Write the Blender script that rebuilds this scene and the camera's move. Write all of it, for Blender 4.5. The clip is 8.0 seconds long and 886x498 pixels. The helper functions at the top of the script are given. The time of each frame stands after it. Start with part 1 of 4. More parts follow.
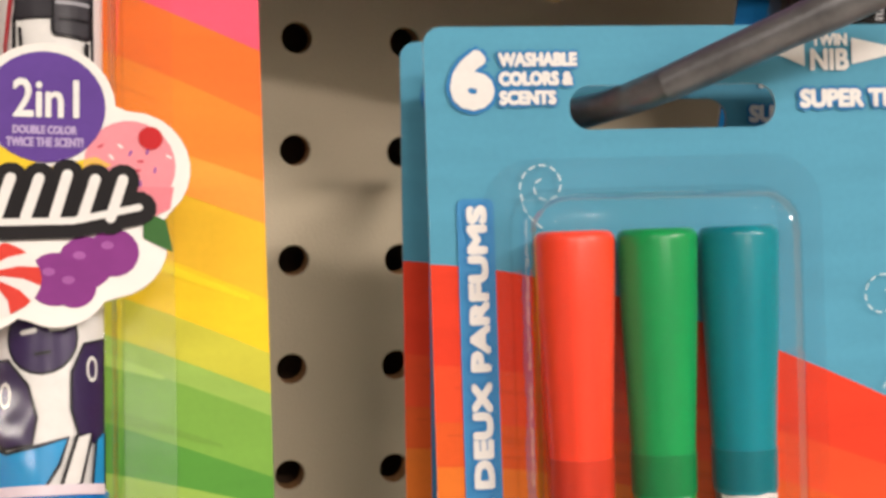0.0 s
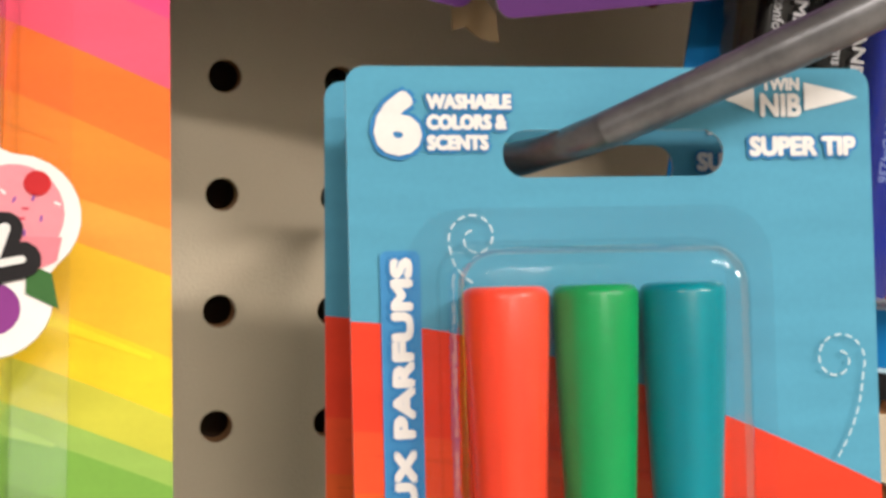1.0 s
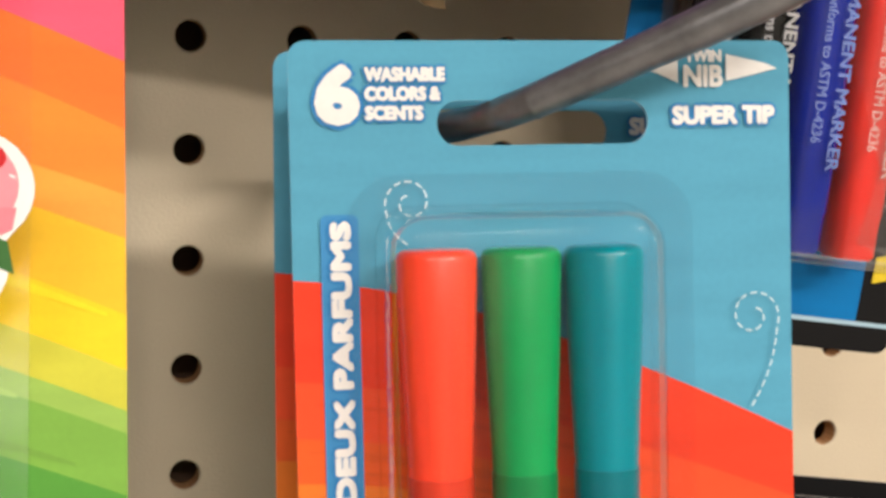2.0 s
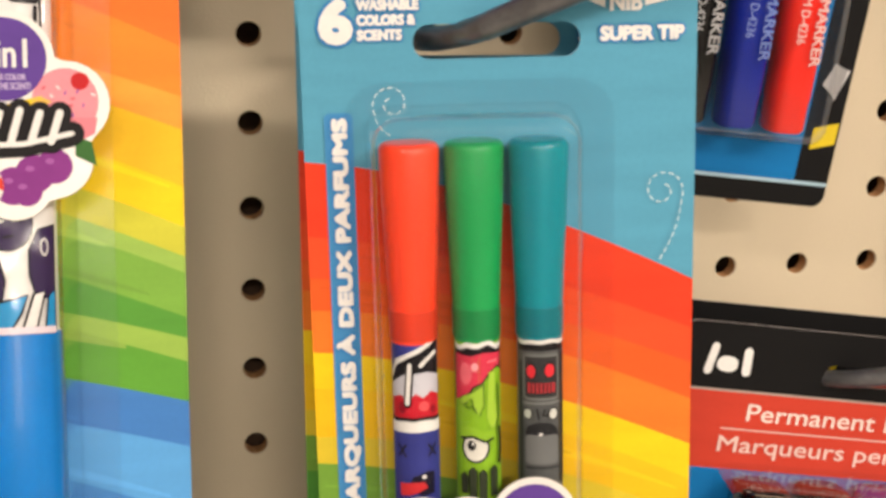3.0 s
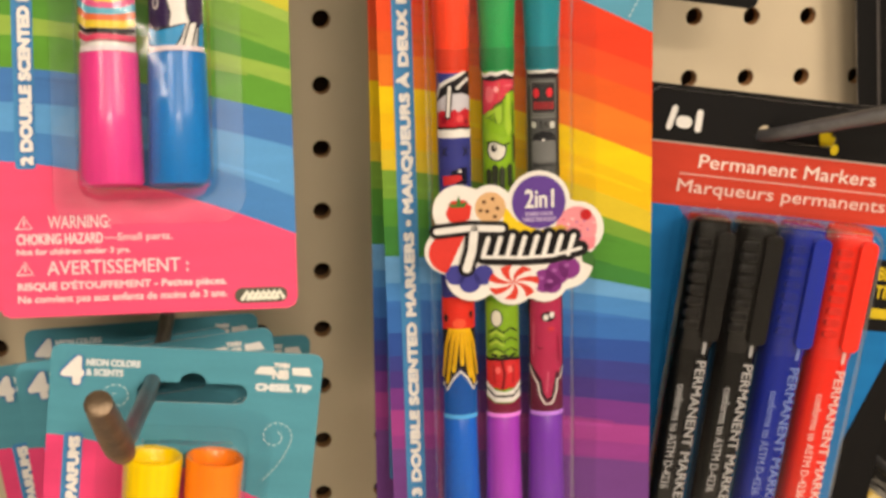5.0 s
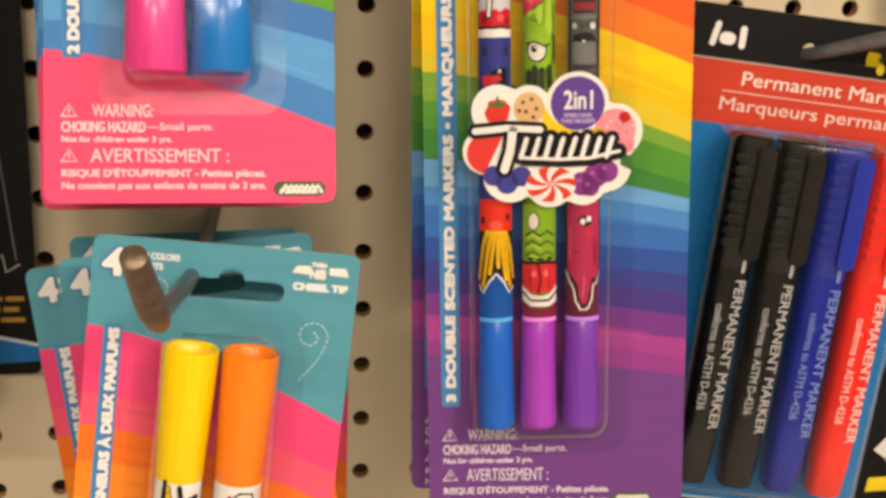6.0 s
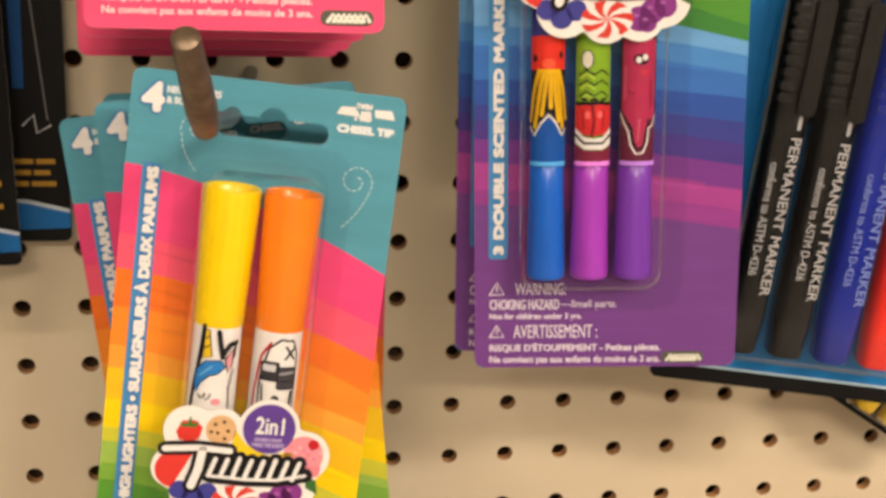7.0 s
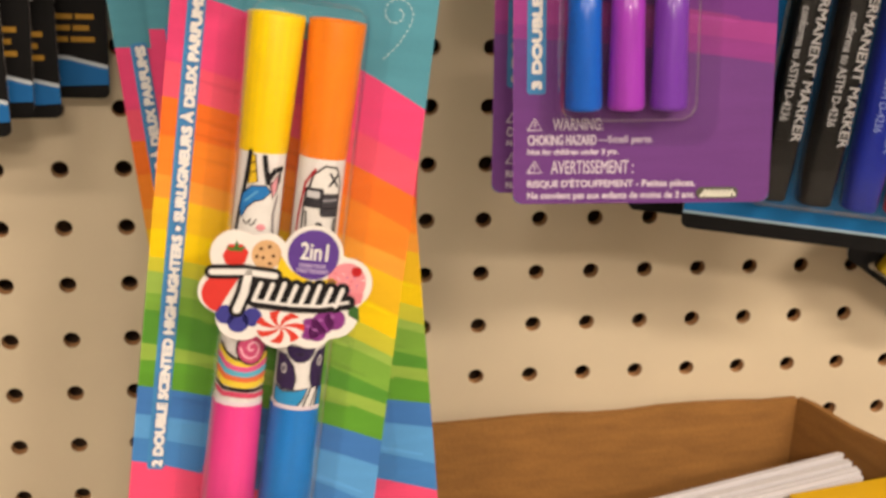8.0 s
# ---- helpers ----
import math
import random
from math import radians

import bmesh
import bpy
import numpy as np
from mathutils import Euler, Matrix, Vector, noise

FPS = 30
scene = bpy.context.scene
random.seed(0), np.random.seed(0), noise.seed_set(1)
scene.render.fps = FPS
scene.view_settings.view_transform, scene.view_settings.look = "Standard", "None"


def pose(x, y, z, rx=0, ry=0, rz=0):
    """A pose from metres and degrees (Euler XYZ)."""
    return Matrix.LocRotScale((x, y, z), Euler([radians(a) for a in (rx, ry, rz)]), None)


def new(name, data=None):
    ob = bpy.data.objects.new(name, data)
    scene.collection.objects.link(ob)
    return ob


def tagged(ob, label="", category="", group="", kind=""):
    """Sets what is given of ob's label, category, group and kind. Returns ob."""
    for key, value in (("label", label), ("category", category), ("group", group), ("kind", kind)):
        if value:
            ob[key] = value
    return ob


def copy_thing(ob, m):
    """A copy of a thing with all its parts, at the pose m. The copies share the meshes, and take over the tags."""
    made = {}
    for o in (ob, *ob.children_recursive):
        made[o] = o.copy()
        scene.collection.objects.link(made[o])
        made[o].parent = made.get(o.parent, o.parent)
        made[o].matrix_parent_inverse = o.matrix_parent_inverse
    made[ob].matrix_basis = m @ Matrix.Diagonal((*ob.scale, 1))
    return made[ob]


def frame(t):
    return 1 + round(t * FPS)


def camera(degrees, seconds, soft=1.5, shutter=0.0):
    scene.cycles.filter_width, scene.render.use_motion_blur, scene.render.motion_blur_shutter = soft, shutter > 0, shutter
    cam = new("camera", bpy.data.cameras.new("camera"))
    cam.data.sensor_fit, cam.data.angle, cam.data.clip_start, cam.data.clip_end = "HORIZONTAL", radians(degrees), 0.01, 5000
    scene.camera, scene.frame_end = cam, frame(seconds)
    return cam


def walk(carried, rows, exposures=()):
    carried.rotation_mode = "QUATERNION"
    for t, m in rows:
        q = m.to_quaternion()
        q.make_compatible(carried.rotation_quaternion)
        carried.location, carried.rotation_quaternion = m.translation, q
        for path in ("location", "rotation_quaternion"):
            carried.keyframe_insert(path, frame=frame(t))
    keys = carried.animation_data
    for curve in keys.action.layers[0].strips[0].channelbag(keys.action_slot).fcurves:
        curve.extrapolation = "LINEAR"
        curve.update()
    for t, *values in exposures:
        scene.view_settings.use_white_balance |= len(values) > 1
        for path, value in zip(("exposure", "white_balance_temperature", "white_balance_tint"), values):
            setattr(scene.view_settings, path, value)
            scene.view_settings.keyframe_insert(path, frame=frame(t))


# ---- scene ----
import itertools

cam = camera(38.81, 8.0, soft=3.3)
# seconds, x, y, z, pitch, yaw, roll
ROWS = [
    (0, -0.0587, -0.2836, 1.4108, -6.44, -18.51, 1.68),
    (0.5, -0.0518, -0.2734, 1.4079, -3.58, -19.54, 3.28),
    (1, -0.0469, -0.2709, 1.4117, -4.55, -19.87, 2.27),
    (1.5, -0.0410, -0.2762, 1.4107, -4.80, -19.72, 2.07),
    (1.7, -0.0418, -0.2775, 1.4119, -5.41, -20.34, 2.20),
    (3, -0.0267, -0.3559, 1.4541, -18.15, -13.36, 1.77),
    (3.5, -0.0360, -0.3829, 1.4450, -18.18, -14.17, 1.59),
    (4, -0.0405, -0.4009, 1.4373, -18.90, -13.56, 1.58),
    (4.5, -0.0444, -0.4152, 1.4233, -19.02, -13.16, 1.49),
    (5, -0.0624, -0.4795, 1.4186, -18.41, -13.20, 1.52),
    (6.3, -0.0586, -0.4925, 1.3760, -18.28, -10.28, 2.00),
    (6.5, -0.0631, -0.4925, 1.3681, -18.78, -10.56, 2.01),
    (7, -0.0704, -0.4915, 1.3408, -19.08, -10.30, 2.27),
    (7.5, -0.0766, -0.5001, 1.3328, -19.86, -10.36, 2.69),
    (8, -0.0856, -0.5117, 1.2971, -20.03, -10.35, 2.19),
]
walk(cam, [(t, pose(x, y, z, 90 + p, 0, w) @ pose(0, 0, 0, 0, 0, r)) for t, x, y, z, p, w, r in ROWS],
     exposures=((0, -0.06, 6050, 12), (0.5, 0.02, 5950, 11), (1.5, 0.12, 5900, 9), (3.5, 0.0, 6550, 11), (5, -0.13, 6900, 10), (6.5, -0.08, 6950, 12), (8, -0.16, 6800, 13)))

# ---- light ----
MM = 0.001
world = bpy.data.worlds.new("world")
scene.world = world
world.use_nodes = True
world.node_tree.nodes["Background"].inputs[0].default_value = (1.0, 0.93, 0.82, 1)
world.node_tree.nodes["Background"].inputs[1].default_value = 0.25


def ceiling_lamp(x, y, watts):
    lamp = bpy.data.lights.new("ceiling_lamp", "AREA")
    lamp.shape, lamp.size, lamp.size_y = "RECTANGLE", 1.2, 0.3
    lamp.energy, lamp.color = watts, (1.0, 0.865, 0.735)
    ob = new("ceiling_lamp", lamp)
    ob.matrix_world = pose(x, y, 3.03, 0, 0, 0)
    return ob


for lx, ly, lw in ((1.5, -2.4, 126), (-1.6, -2.6, 58), (3.6, -2.6, 40), (-0.1, -3.6, 108)):
    ceiling_lamp(lx, ly, lw)


# ---- materials ----
def lin(r, g, b, k=0.8):
    def one(c):
        c /= 255
        return k * (c / 12.92 if c <= 0.04045 else ((c + 0.055) / 1.055) ** 2.4)
    return (one(r), one(g), one(b), 1)


def mat(name, rgb, rough=0.45, metal=0.0, vary=0.10, size=120.0, bump=0.0, stretch=(1, 1, 1), k=0.8, fine=900.0, coat=0.0, spec=0.4):
    """A surface with colour variation at two scales and fine relief."""
    m = bpy.data.materials.new(name)
    m.use_nodes = True
    nt = m.node_tree
    b = nt.nodes["Principled BSDF"]
    b.inputs["Roughness"].default_value = rough
    b.inputs["Metallic"].default_value = metal
    b.inputs["Specular IOR Level"].default_value = spec
    b.inputs["Coat Weight"].default_value = coat
    b.inputs["Coat Roughness"].default_value = 0.12
    tc = nt.nodes.new("ShaderNodeTexCoord")
    mp = nt.nodes.new("ShaderNodeMapping")
    mp.inputs["Scale"].default_value = stretch
    nt.links.new(tc.outputs["Object"], mp.inputs["Vector"])
    n1 = nt.nodes.new("ShaderNodeTexNoise")
    n1.inputs["Scale"].default_value = size
    n1.inputs["Detail"].default_value = 4
    n2 = nt.nodes.new("ShaderNodeTexNoise")
    n2.inputs["Scale"].default_value = fine
    n2.inputs["Detail"].default_value = 2
    nt.links.new(mp.outputs[0], n1.inputs["Vector"])
    nt.links.new(tc.outputs["Object"], n2.inputs["Vector"])
    c = lin(*rgb, k=k)
    mix = nt.nodes.new("ShaderNodeMix")
    mix.data_type = "RGBA"
    mix.inputs["A"].default_value = (c[0] * (1 - vary), c[1] * (1 - vary), c[2] * (1 - vary), 1)
    mix.inputs["B"].default_value = (min(1, c[0] * (1 + vary)), min(1, c[1] * (1 + vary)), min(1, c[2] * (1 + vary)), 1)
    add = nt.nodes.new("ShaderNodeMath")
    add.operation = "MULTIPLY_ADD"
    nt.links.new(n2.outputs[0], add.inputs[0])
    add.inputs[1].default_value = 0.35
    nt.links.new(n1.outputs[0], add.inputs[2])
    rmp = nt.nodes.new("ShaderNodeMapRange")
    rmp.inputs["From Min"].default_value, rmp.inputs["From Max"].default_value = 0.45, 0.9
    nt.links.new(add.outputs[0], rmp.inputs["Value"])
    nt.links.new(rmp.outputs[0], mix.inputs["Factor"])
    nt.links.new(mix.outputs["Result"], b.inputs["Base Color"])
    if bump:
        bp = nt.nodes.new("ShaderNodeBump")
        bp.inputs["Strength"].default_value = bump
        bp.inputs["Distance"].default_value = 0.0005
        nt.links.new(n2.outputs[0], bp.inputs["Height"])
        nt.links.new(bp.outputs[0], b.inputs["Normal"])
    return m


def clear_plastic(name, tint=(0.97, 0.98, 0.98), rough=0.06, gloss=1.0):
    m = bpy.data.materials.new(name)
    m.use_nodes = True
    nt = m.node_tree
    nt.nodes.remove(nt.nodes["Principled BSDF"])
    tr = nt.nodes.new("ShaderNodeBsdfTransparent")
    tr.inputs[0].default_value = (*tint, 1)
    gl = nt.nodes.new("ShaderNodeBsdfGlossy")
    gl.inputs["Roughness"].default_value = rough
    fr = nt.nodes.new("ShaderNodeFresnel")
    fr.inputs[0].default_value = 1.45
    ns = nt.nodes.new("ShaderNodeTexNoise")
    ns.inputs["Scale"].default_value = 55
    tc = nt.nodes.new("ShaderNodeTexCoord")
    nt.links.new(tc.outputs["Object"], ns.inputs["Vector"])
    bp = nt.nodes.new("ShaderNodeBump")
    bp.inputs["Strength"].default_value = 0.25
    bp.inputs["Distance"].default_value = 0.002
    nt.links.new(ns.outputs[0], bp.inputs["Height"])
    nt.links.new(bp.outputs[0], gl.inputs["Normal"])
    mx = nt.nodes.new("ShaderNodeMixShader")
    mu = nt.nodes.new("ShaderNodeMath")
    mu.operation = "MULTIPLY"
    mu.inputs[1].default_value = gloss
    nt.links.new(fr.outputs[0], mu.inputs[0])
    nt.links.new(mu.outputs[0], mx.inputs[0])
    nt.links.new(tr.outputs[0], mx.inputs[1])
    nt.links.new(gl.outputs[0], mx.inputs[2])
    nt.links.new(mx.outputs[0], nt.nodes["Material Output"].inputs[0])
    return m


INK = {}


def ink(r, g, b, rough=0.6):
    """Printing ink on coated card, with faint brush streaks."""
    key = (r, g, b, rough)
    if key not in INK:
        INK[key] = mat("printed_ink", (r, g, b), rough, vary=0.07, size=60, stretch=(0.4, 1, 3.0), spec=0.18)
    return INK[key]


M_PEG = mat("painted_hardboard", (226, 210, 180), 0.5, vary=0.05, size=14, bump=0.25, fine=1400)
M_HOLE = mat("raw_hardboard", (196, 146, 96), 0.9, vary=0.25, size=500)
# dark brown that puts the shade inside the peg holes into colour
M_HOLE_SHADE = mat("hole_shade_back", (84, 62, 44), 0.9)
M_STEEL = mat("worn_steel", (128, 128, 130), 0.36, 0.7, vary=0.22, size=160, bump=0.12, stretch=(1, 0.3, 1), fine=700)
M_BRONZE = mat("plated_hook_end", (134, 116, 96), 0.42, 0.75, vary=0.3, size=200, bump=0.3)
M_CLEAR = clear_plastic("clear_blister", (0.985, 0.985, 0.985), 0.08, 0.33)
M_FLANGE = clear_plastic("clear_flange", (0.975, 0.978, 0.98), 0.22, 0.16)
M_WHITE = mat("white_sticker", (244, 240, 234), 0.4, vary=0.03, coat=0.05)
M_KRAFT = mat("kraft_board", (160, 112, 56), 0.75, vary=0.16, size=40, bump=0.4, stretch=(1, 1, 5), fine=600)
M_KRAFT_IN = mat("kraft_board_edge", (176, 128, 80), 0.8, vary=0.2, size=300)
M_CUT = mat("cut_paper_edge", (214, 206, 200), 0.8, vary=0.2, size=300)
M_PAPER = mat("white_paper", (232, 230, 234), 0.7, vary=0.05, size=60)
M_FLOOR = mat("vinyl_floor", (184, 178, 168), 0.35, vary=0.12, size=3)
M_WALL = mat("plain_wall", (176, 172, 164), 0.7, vary=0.06, size=2)
M_CEIL = mat("ceiling_panel", (225, 222, 215), 0.8, vary=0.04, size=4)
BLACK = ink(9, 8, 9)
WHITE = ink(244, 242, 238)


def plastic(r, g, b, rough=0.28):
    key = ("p", r, g, b, rough)
    if key not in INK:
        INK[key] = mat("moulded_plastic", (r, g, b), rough, vary=0.09, size=160, stretch=(3, 3, 0.12), fine=200, coat=0.2, spec=0.3, k=0.88)
    return INK[key]


# ---- mesh helpers ----
def mesh_of(name, verts, faces, material, smooth=False):
    me = bpy.data.meshes.new(name)
    me.from_pydata(verts, [], faces)
    me.update()
    if material:
        me.materials.append(material)
    if smooth:
        me.shade_smooth()
    return me


def part(name, me, parent, label=""):
    ob = new(name, me)
    ob.parent = parent
    if label:
        ob["label"] = label
    return ob


def thing(name, m, label, category, group=""):
    ob = new(name)
    ob.empty_display_size = 0.01
    ob.matrix_world = m
    return tagged(ob, label, category, group)


def flat(name, pts, depth, material, parent, label=""):
    """A printed area: points in mm (right, down), at a depth in mm in front of the card."""
    v = [(u * MM, -depth * MM, -w * MM) for u, w in pts]
    area = sum(v[i - 1][0] * v[i][2] - v[i][0] * v[i - 1][2] for i in range(len(v)))
    if area < 0:
        v.reverse()
    return part(name, mesh_of(name, v, [tuple(range(len(v)))], material), parent, label)


def slab_mesh(name, loops, d0, d1, material, bevel=0.0):
    """A plate with any number of holes, from 2D loops in mm; front at depth d1, back at d0."""
    cu = bpy.data.curves.new(name, "CURVE")
    cu.dimensions, cu.fill_mode = "2D", "BOTH"
    for lp in loops:
        sp = cu.splines.new("POLY")
        sp.points.add(len(lp) - 1)
        for p, (u, w) in zip(sp.points, lp):
            p.co = (u * MM, -w * MM, 0, 1)
        sp.use_cyclic_u = True
    cu.extrude = (d1 - d0) / 2 * MM
    cu.bevel_depth = bevel * MM
    cu.bevel_resolution = 1
    ob = new(name, cu)
    bpy.context.view_layer.update()
    me = bpy.data.meshes.new_from_object(ob.evaluated_get(bpy.context.evaluated_depsgraph_get()))
    bpy.data.objects.remove(ob)
    bpy.data.curves.remove(cu)
    mid = (d0 + d1) / 2 * MM
    me.transform(Matrix(((1, 0, 0, 0), (0, 0, -1, -mid), (0, 1, 0, 0), (0, 0, 0, 1))))
    me.materials.clear()
    me.materials.append(material)
    weld(me)
    if name == "backing_card":
        me.materials.append(M_CUT)
        for f in me.polygons:
            f.material_index = 1 if abs(f.normal.y) < 0.5 else 0
    return me


def weld(me, dist=1e-6):
    bm = bmesh.new()
    bm.from_mesh(me)
    bmesh.ops.remove_doubles(bm, verts=bm.verts, dist=dist)
    bm.to_mesh(me)
    bm.free()


def rounded(u0, v0, u1, v1, r, n=6):
    pts = []
    for cx, cy, a0 in ((u1 - r, v0 + r, -90), (u1 - r, v1 - r, 0), (u0 + r, v1 - r, 90), (u0 + r, v0 + r, 180)):
        for i in range(n + 1):
            a = radians(a0 + 90 * i / n)
            pts.append((cx + r * math.cos(a), cy + r * math.sin(a)))
    return pts


def disc(cx, cy, rx, ry=None, n=24, turn=0, a0=0, a1=360):
    ry = rx if ry is None else ry
    c, s = math.cos(radians(turn)), math.sin(radians(turn))
    full = abs(a1 - a0) >= 360
    out = []
    for i in range(n if full else n + 1):
        a = radians(a0 + (a1 - a0) * i / n)
        x, y = rx * math.cos(a), ry * math.sin(a)
        out.append((cx + c * x - s * y, cy + s * x + c * y))
    return out


def stroke(path, w):
    """A ribbon of width w along a path, with round ends."""
    left, right = [], []
    n = len(path)
    for i, (x, y) in enumerate(path):
        x0, y0 = path[max(0, i - 1)]
        x1, y1 = path[min(n - 1, i + 1)]
        L = math.hypot(x1 - x0, y1 - y0) or 1
        nx, ny = -(y1 - y0) / L * w / 2, (x1 - x0) / L * w / 2
        left.append((x + nx, y + ny))
        right.append((x - nx, y - ny))
    caps = []
    for (px, py), (qx, qy), rev in ((path[-1], path[-2], False), (path[0], path[1], True)):
        a = math.atan2(py - qy, px - qx)
        caps.append([(px + w / 2 * math.cos(a + radians(d)), py + w / 2 * math.sin(a + radians(d))) for d in (60, 30, 0, -30, -60)])
    return left + caps[0] + right[::-1] + caps[1]


TEXTS = {}


def text_shape(s):
    """The plain outline of a line of lettering: points, faces and bounds."""
    if s not in TEXTS:
        cu = bpy.data.curves.new("lettering", "FONT")
        cu.body, cu.size, cu.resolution_u = s, 1.0, 3
        ob = new("lettering", cu)
        bpy.context.view_layer.update()
        me = bpy.data.meshes.new_from_object(ob.evaluated_get(bpy.context.evaluated_depsgraph_get()))
        bpy.data.objects.remove(ob)
        bpy.data.curves.remove(cu)
        co = np.array([v.co[:2] for v in me.vertices])
        TEXTS[s] = (co, [tuple(p.vertices) for p in me.polygons], co.min(0), co.max(0))
        bpy.data.meshes.remove(me)
    return TEXTS[s]


def letter(s, box, depth, material, parent, turn=0, bold=0.0, outline=None, grow=0.0, label=""):
    """Lettering that fills box (left, top, right, bottom; mm). turn 90: reads upwards; -90: downwards.
    bold and grow: mm by which the strokes and their outline are thickened."""
    u0, v0, u1, v1 = box
    co, faces, lo, hi = text_shape(s)
    w, h = (u1 - u0, v1 - v0) if turn == 0 else (v1 - v0, u1 - u0)
    xy = (co - lo) / (hi - lo) * (w - 2 * bold, h - 2 * bold) + bold

    def place(r, d, m, nm, k):
        V, F = [], []
        ways = [(0, 0)] + [(r * math.cos(2 * math.pi * i / k), r * math.sin(2 * math.pi * i / k)) for i in range(k)] if r else [(0, 0)]
        for i, (dx, dy) in enumerate(ways):
            o = len(V)
            for x, y in xy + (dx, dy):
                u, q = (u0 + x, v1 - y) if turn == 0 else (u1 - y, v1 - x) if turn == 90 else (u0 + y, v0 + x)
                V.append((u * MM, -(d + 0.006 * i) * MM, -q * MM))
            F += [tuple(j + o for j in f) for f in faces]
        return part(nm, mesh_of(nm, V, F, m), parent, label)
    if outline:
        place(bold + grow, depth, outline, "letter_outline", 8)
    return place(bold, depth + (0.12 if outline else 0.02), material, "lettering", 12 if bold > 0.6 else 6)


def lathe_mesh(name, prof, cu, material, depth, seg=28, squash=1.0, power=2.0):
    """A turned body standing along v. prof: (v, radius) in mm; closed at both ends."""
    V, F = [], []
    for v, r in prof:
        for i in range(seg):
            a = 2 * math.pi * i / seg
            c, s = math.cos(a), math.sin(a)
            k = (abs(c) ** power + abs(s) ** power) ** (-1 / power)
            V.append(((cu + r * k * c) * MM, (-depth + r * k * s * squash) * MM, -v * MM))
    for j in range(len(prof) - 1):
        for i in range(seg):
            a, b = j * seg + i, j * seg + (i + 1) % seg
            F.append((a, a + seg, b + seg, b))
    F.append(tuple(range(seg)))
    F.append(tuple(range((len(prof) - 1) * seg, len(prof) * seg))[::-1])
    me = mesh_of(name, V, F, material)
    me.shade_smooth()
    me.set_sharp_from_angle(angle=radians(40))
    return me


def wrap(name, pts, cu, radius, depth, material, parent, label=""):
    """A printed patch on a round body: pts (s, v) in mm, s along the girth from the front line."""
    n = len(pts)
    bm = bmesh.new()
    vs = [bm.verts.new((s, w, 0)) for s, w in pts]
    f = bm.faces.new(vs)
    smin, smax = min(p[0] for p in pts), max(p[0] for p in pts)
    k = int((smax - smin) / 1.2)
    for i in range(1, k + 1):
        x = smin + (smax - smin) * i / (k + 1)
        bmesh.ops.bisect_plane(bm, geom=bm.verts[:] + bm.edges[:] + bm.faces[:], plane_co=(x, 0, 0), plane_no=(1, 0, 0))
    for v in bm.verts:
        s, w = v.co.x, v.co.y
        a = s / radius
        v.co = ((cu + radius * math.sin(a)) * MM, (-depth - radius * math.cos(a)) * MM, -w * MM)
    bm.normal_update()
    me = bpy.data.meshes.new(name)
    bm.to_mesh(me)
    bm.free()
    me.materials.append(material)
    me.shade_smooth()
    return part(name, me, parent, label)


def blister_mesh(name, u0, v0, u1, v1, high, material, r=6):
    rings = [(0, 0, r), (high * 0.55, 0.7, r), (high * 0.85, 1.4, r), (high * 0.96, 2.6, r - 0.6), (high, 4.6, r - 1.5)]
    V, F = [], []
    for d, ins, rr in rings:
        for p in rounded(u0 + ins, v0 + ins, u1 - ins, v1 - ins, max(rr, 1.5)):
            V.append((p[0] * MM, -d * MM, -p[1] * MM))
    n = len(V) // len(rings)
    for j in range(len(rings) - 1):
        for i in range(n):
            a, b = j * n + i, j * n + (i + 1) % n
            F.append((a, b, b + n, a + n))
    F.append(tuple(range((len(rings) - 1) * n, len(rings) * n)))
    me = mesh_of(name, V, F, material)
    me.shade_smooth()
    return me


def bands(edges, stripes, W, H, parent, power=1.5):
    """Rainbow bands that fall to the right. edges: (v at the left edge, v at the right edge); stripes: for each band its brushed
    stripes from top to bottom, as (share of the band, colour)."""
    rnd = random.Random(7)
    n = 14
    for k, (l, r) in enumerate(edges):
        l2, r2 = edges[k + 1] if k + 1 < len(edges) else (H, H)

        def at(u, t):
            f = (u / W) ** power
            return l + (r - l) * f + t * (l2 - l + (r2 - l2 - r + l) * f)

        def edge(t, amp, ph):
            return [(W * i / n, at(W * i / n, t + amp * math.sin(2.6 * i / n + ph))) for i in range(n + 1)]
        if k == len(edges) - 1:
            low = [(0, H - 3)] + rounded_corner(0, W, H)
            flat("rainbow_band", edge(0, 0, 0) + low[::-1], 0.1, ink(*stripes[k][0][1]), parent)
            continue
        t = 0.0
        for q, (share, rgb) in enumerate(stripes[k]):
            ph = rnd.uniform(0, 6)
            flat("rainbow_band" if q == 0 else "rainbow_stripe", edge(t, 0.05 * (q > 0), ph) + edge(1, 0, 0)[::-1], 0.1 + 0.02 * q, ink(*rgb), parent)
            t += share
        # thin brush marks that taper to their ends
        for q in range(3):
            t0 = rnd.uniform(0.08, 0.85)
            wide = rnd.uniform(0.03, 0.09)
            x0, x1 = rnd.uniform(0.0, 0.45) * W, rnd.uniform(0.55, 1.0) * W
            base = [c for acc, c in zip(itertools.accumulate(x[0] for x in stripes[k]), (x[1] for x in stripes[k])) if acc >= t0] or [stripes[k][-1][1]]
            lift = rnd.choice((0.95, 1.05))
            rgb = tuple(min(255, round(c * lift + (3 if lift > 1 else 0))) for c in base[0])
            up, lo = [], []
            for i in range(n + 1):
                u = x0 + (x1 - x0) * i / n
                h = wide * math.sin(math.pi * (0.04 + 0.92 * i / n)) ** 0.6
                up.append((u, at(u, t0 - h / 2)))
                lo.append((u, at(u, t0 + h / 2)))
            flat("brushed_tint", up + lo[::-1], 0.24 + 0.02 * q, ink(*rgb), parent)


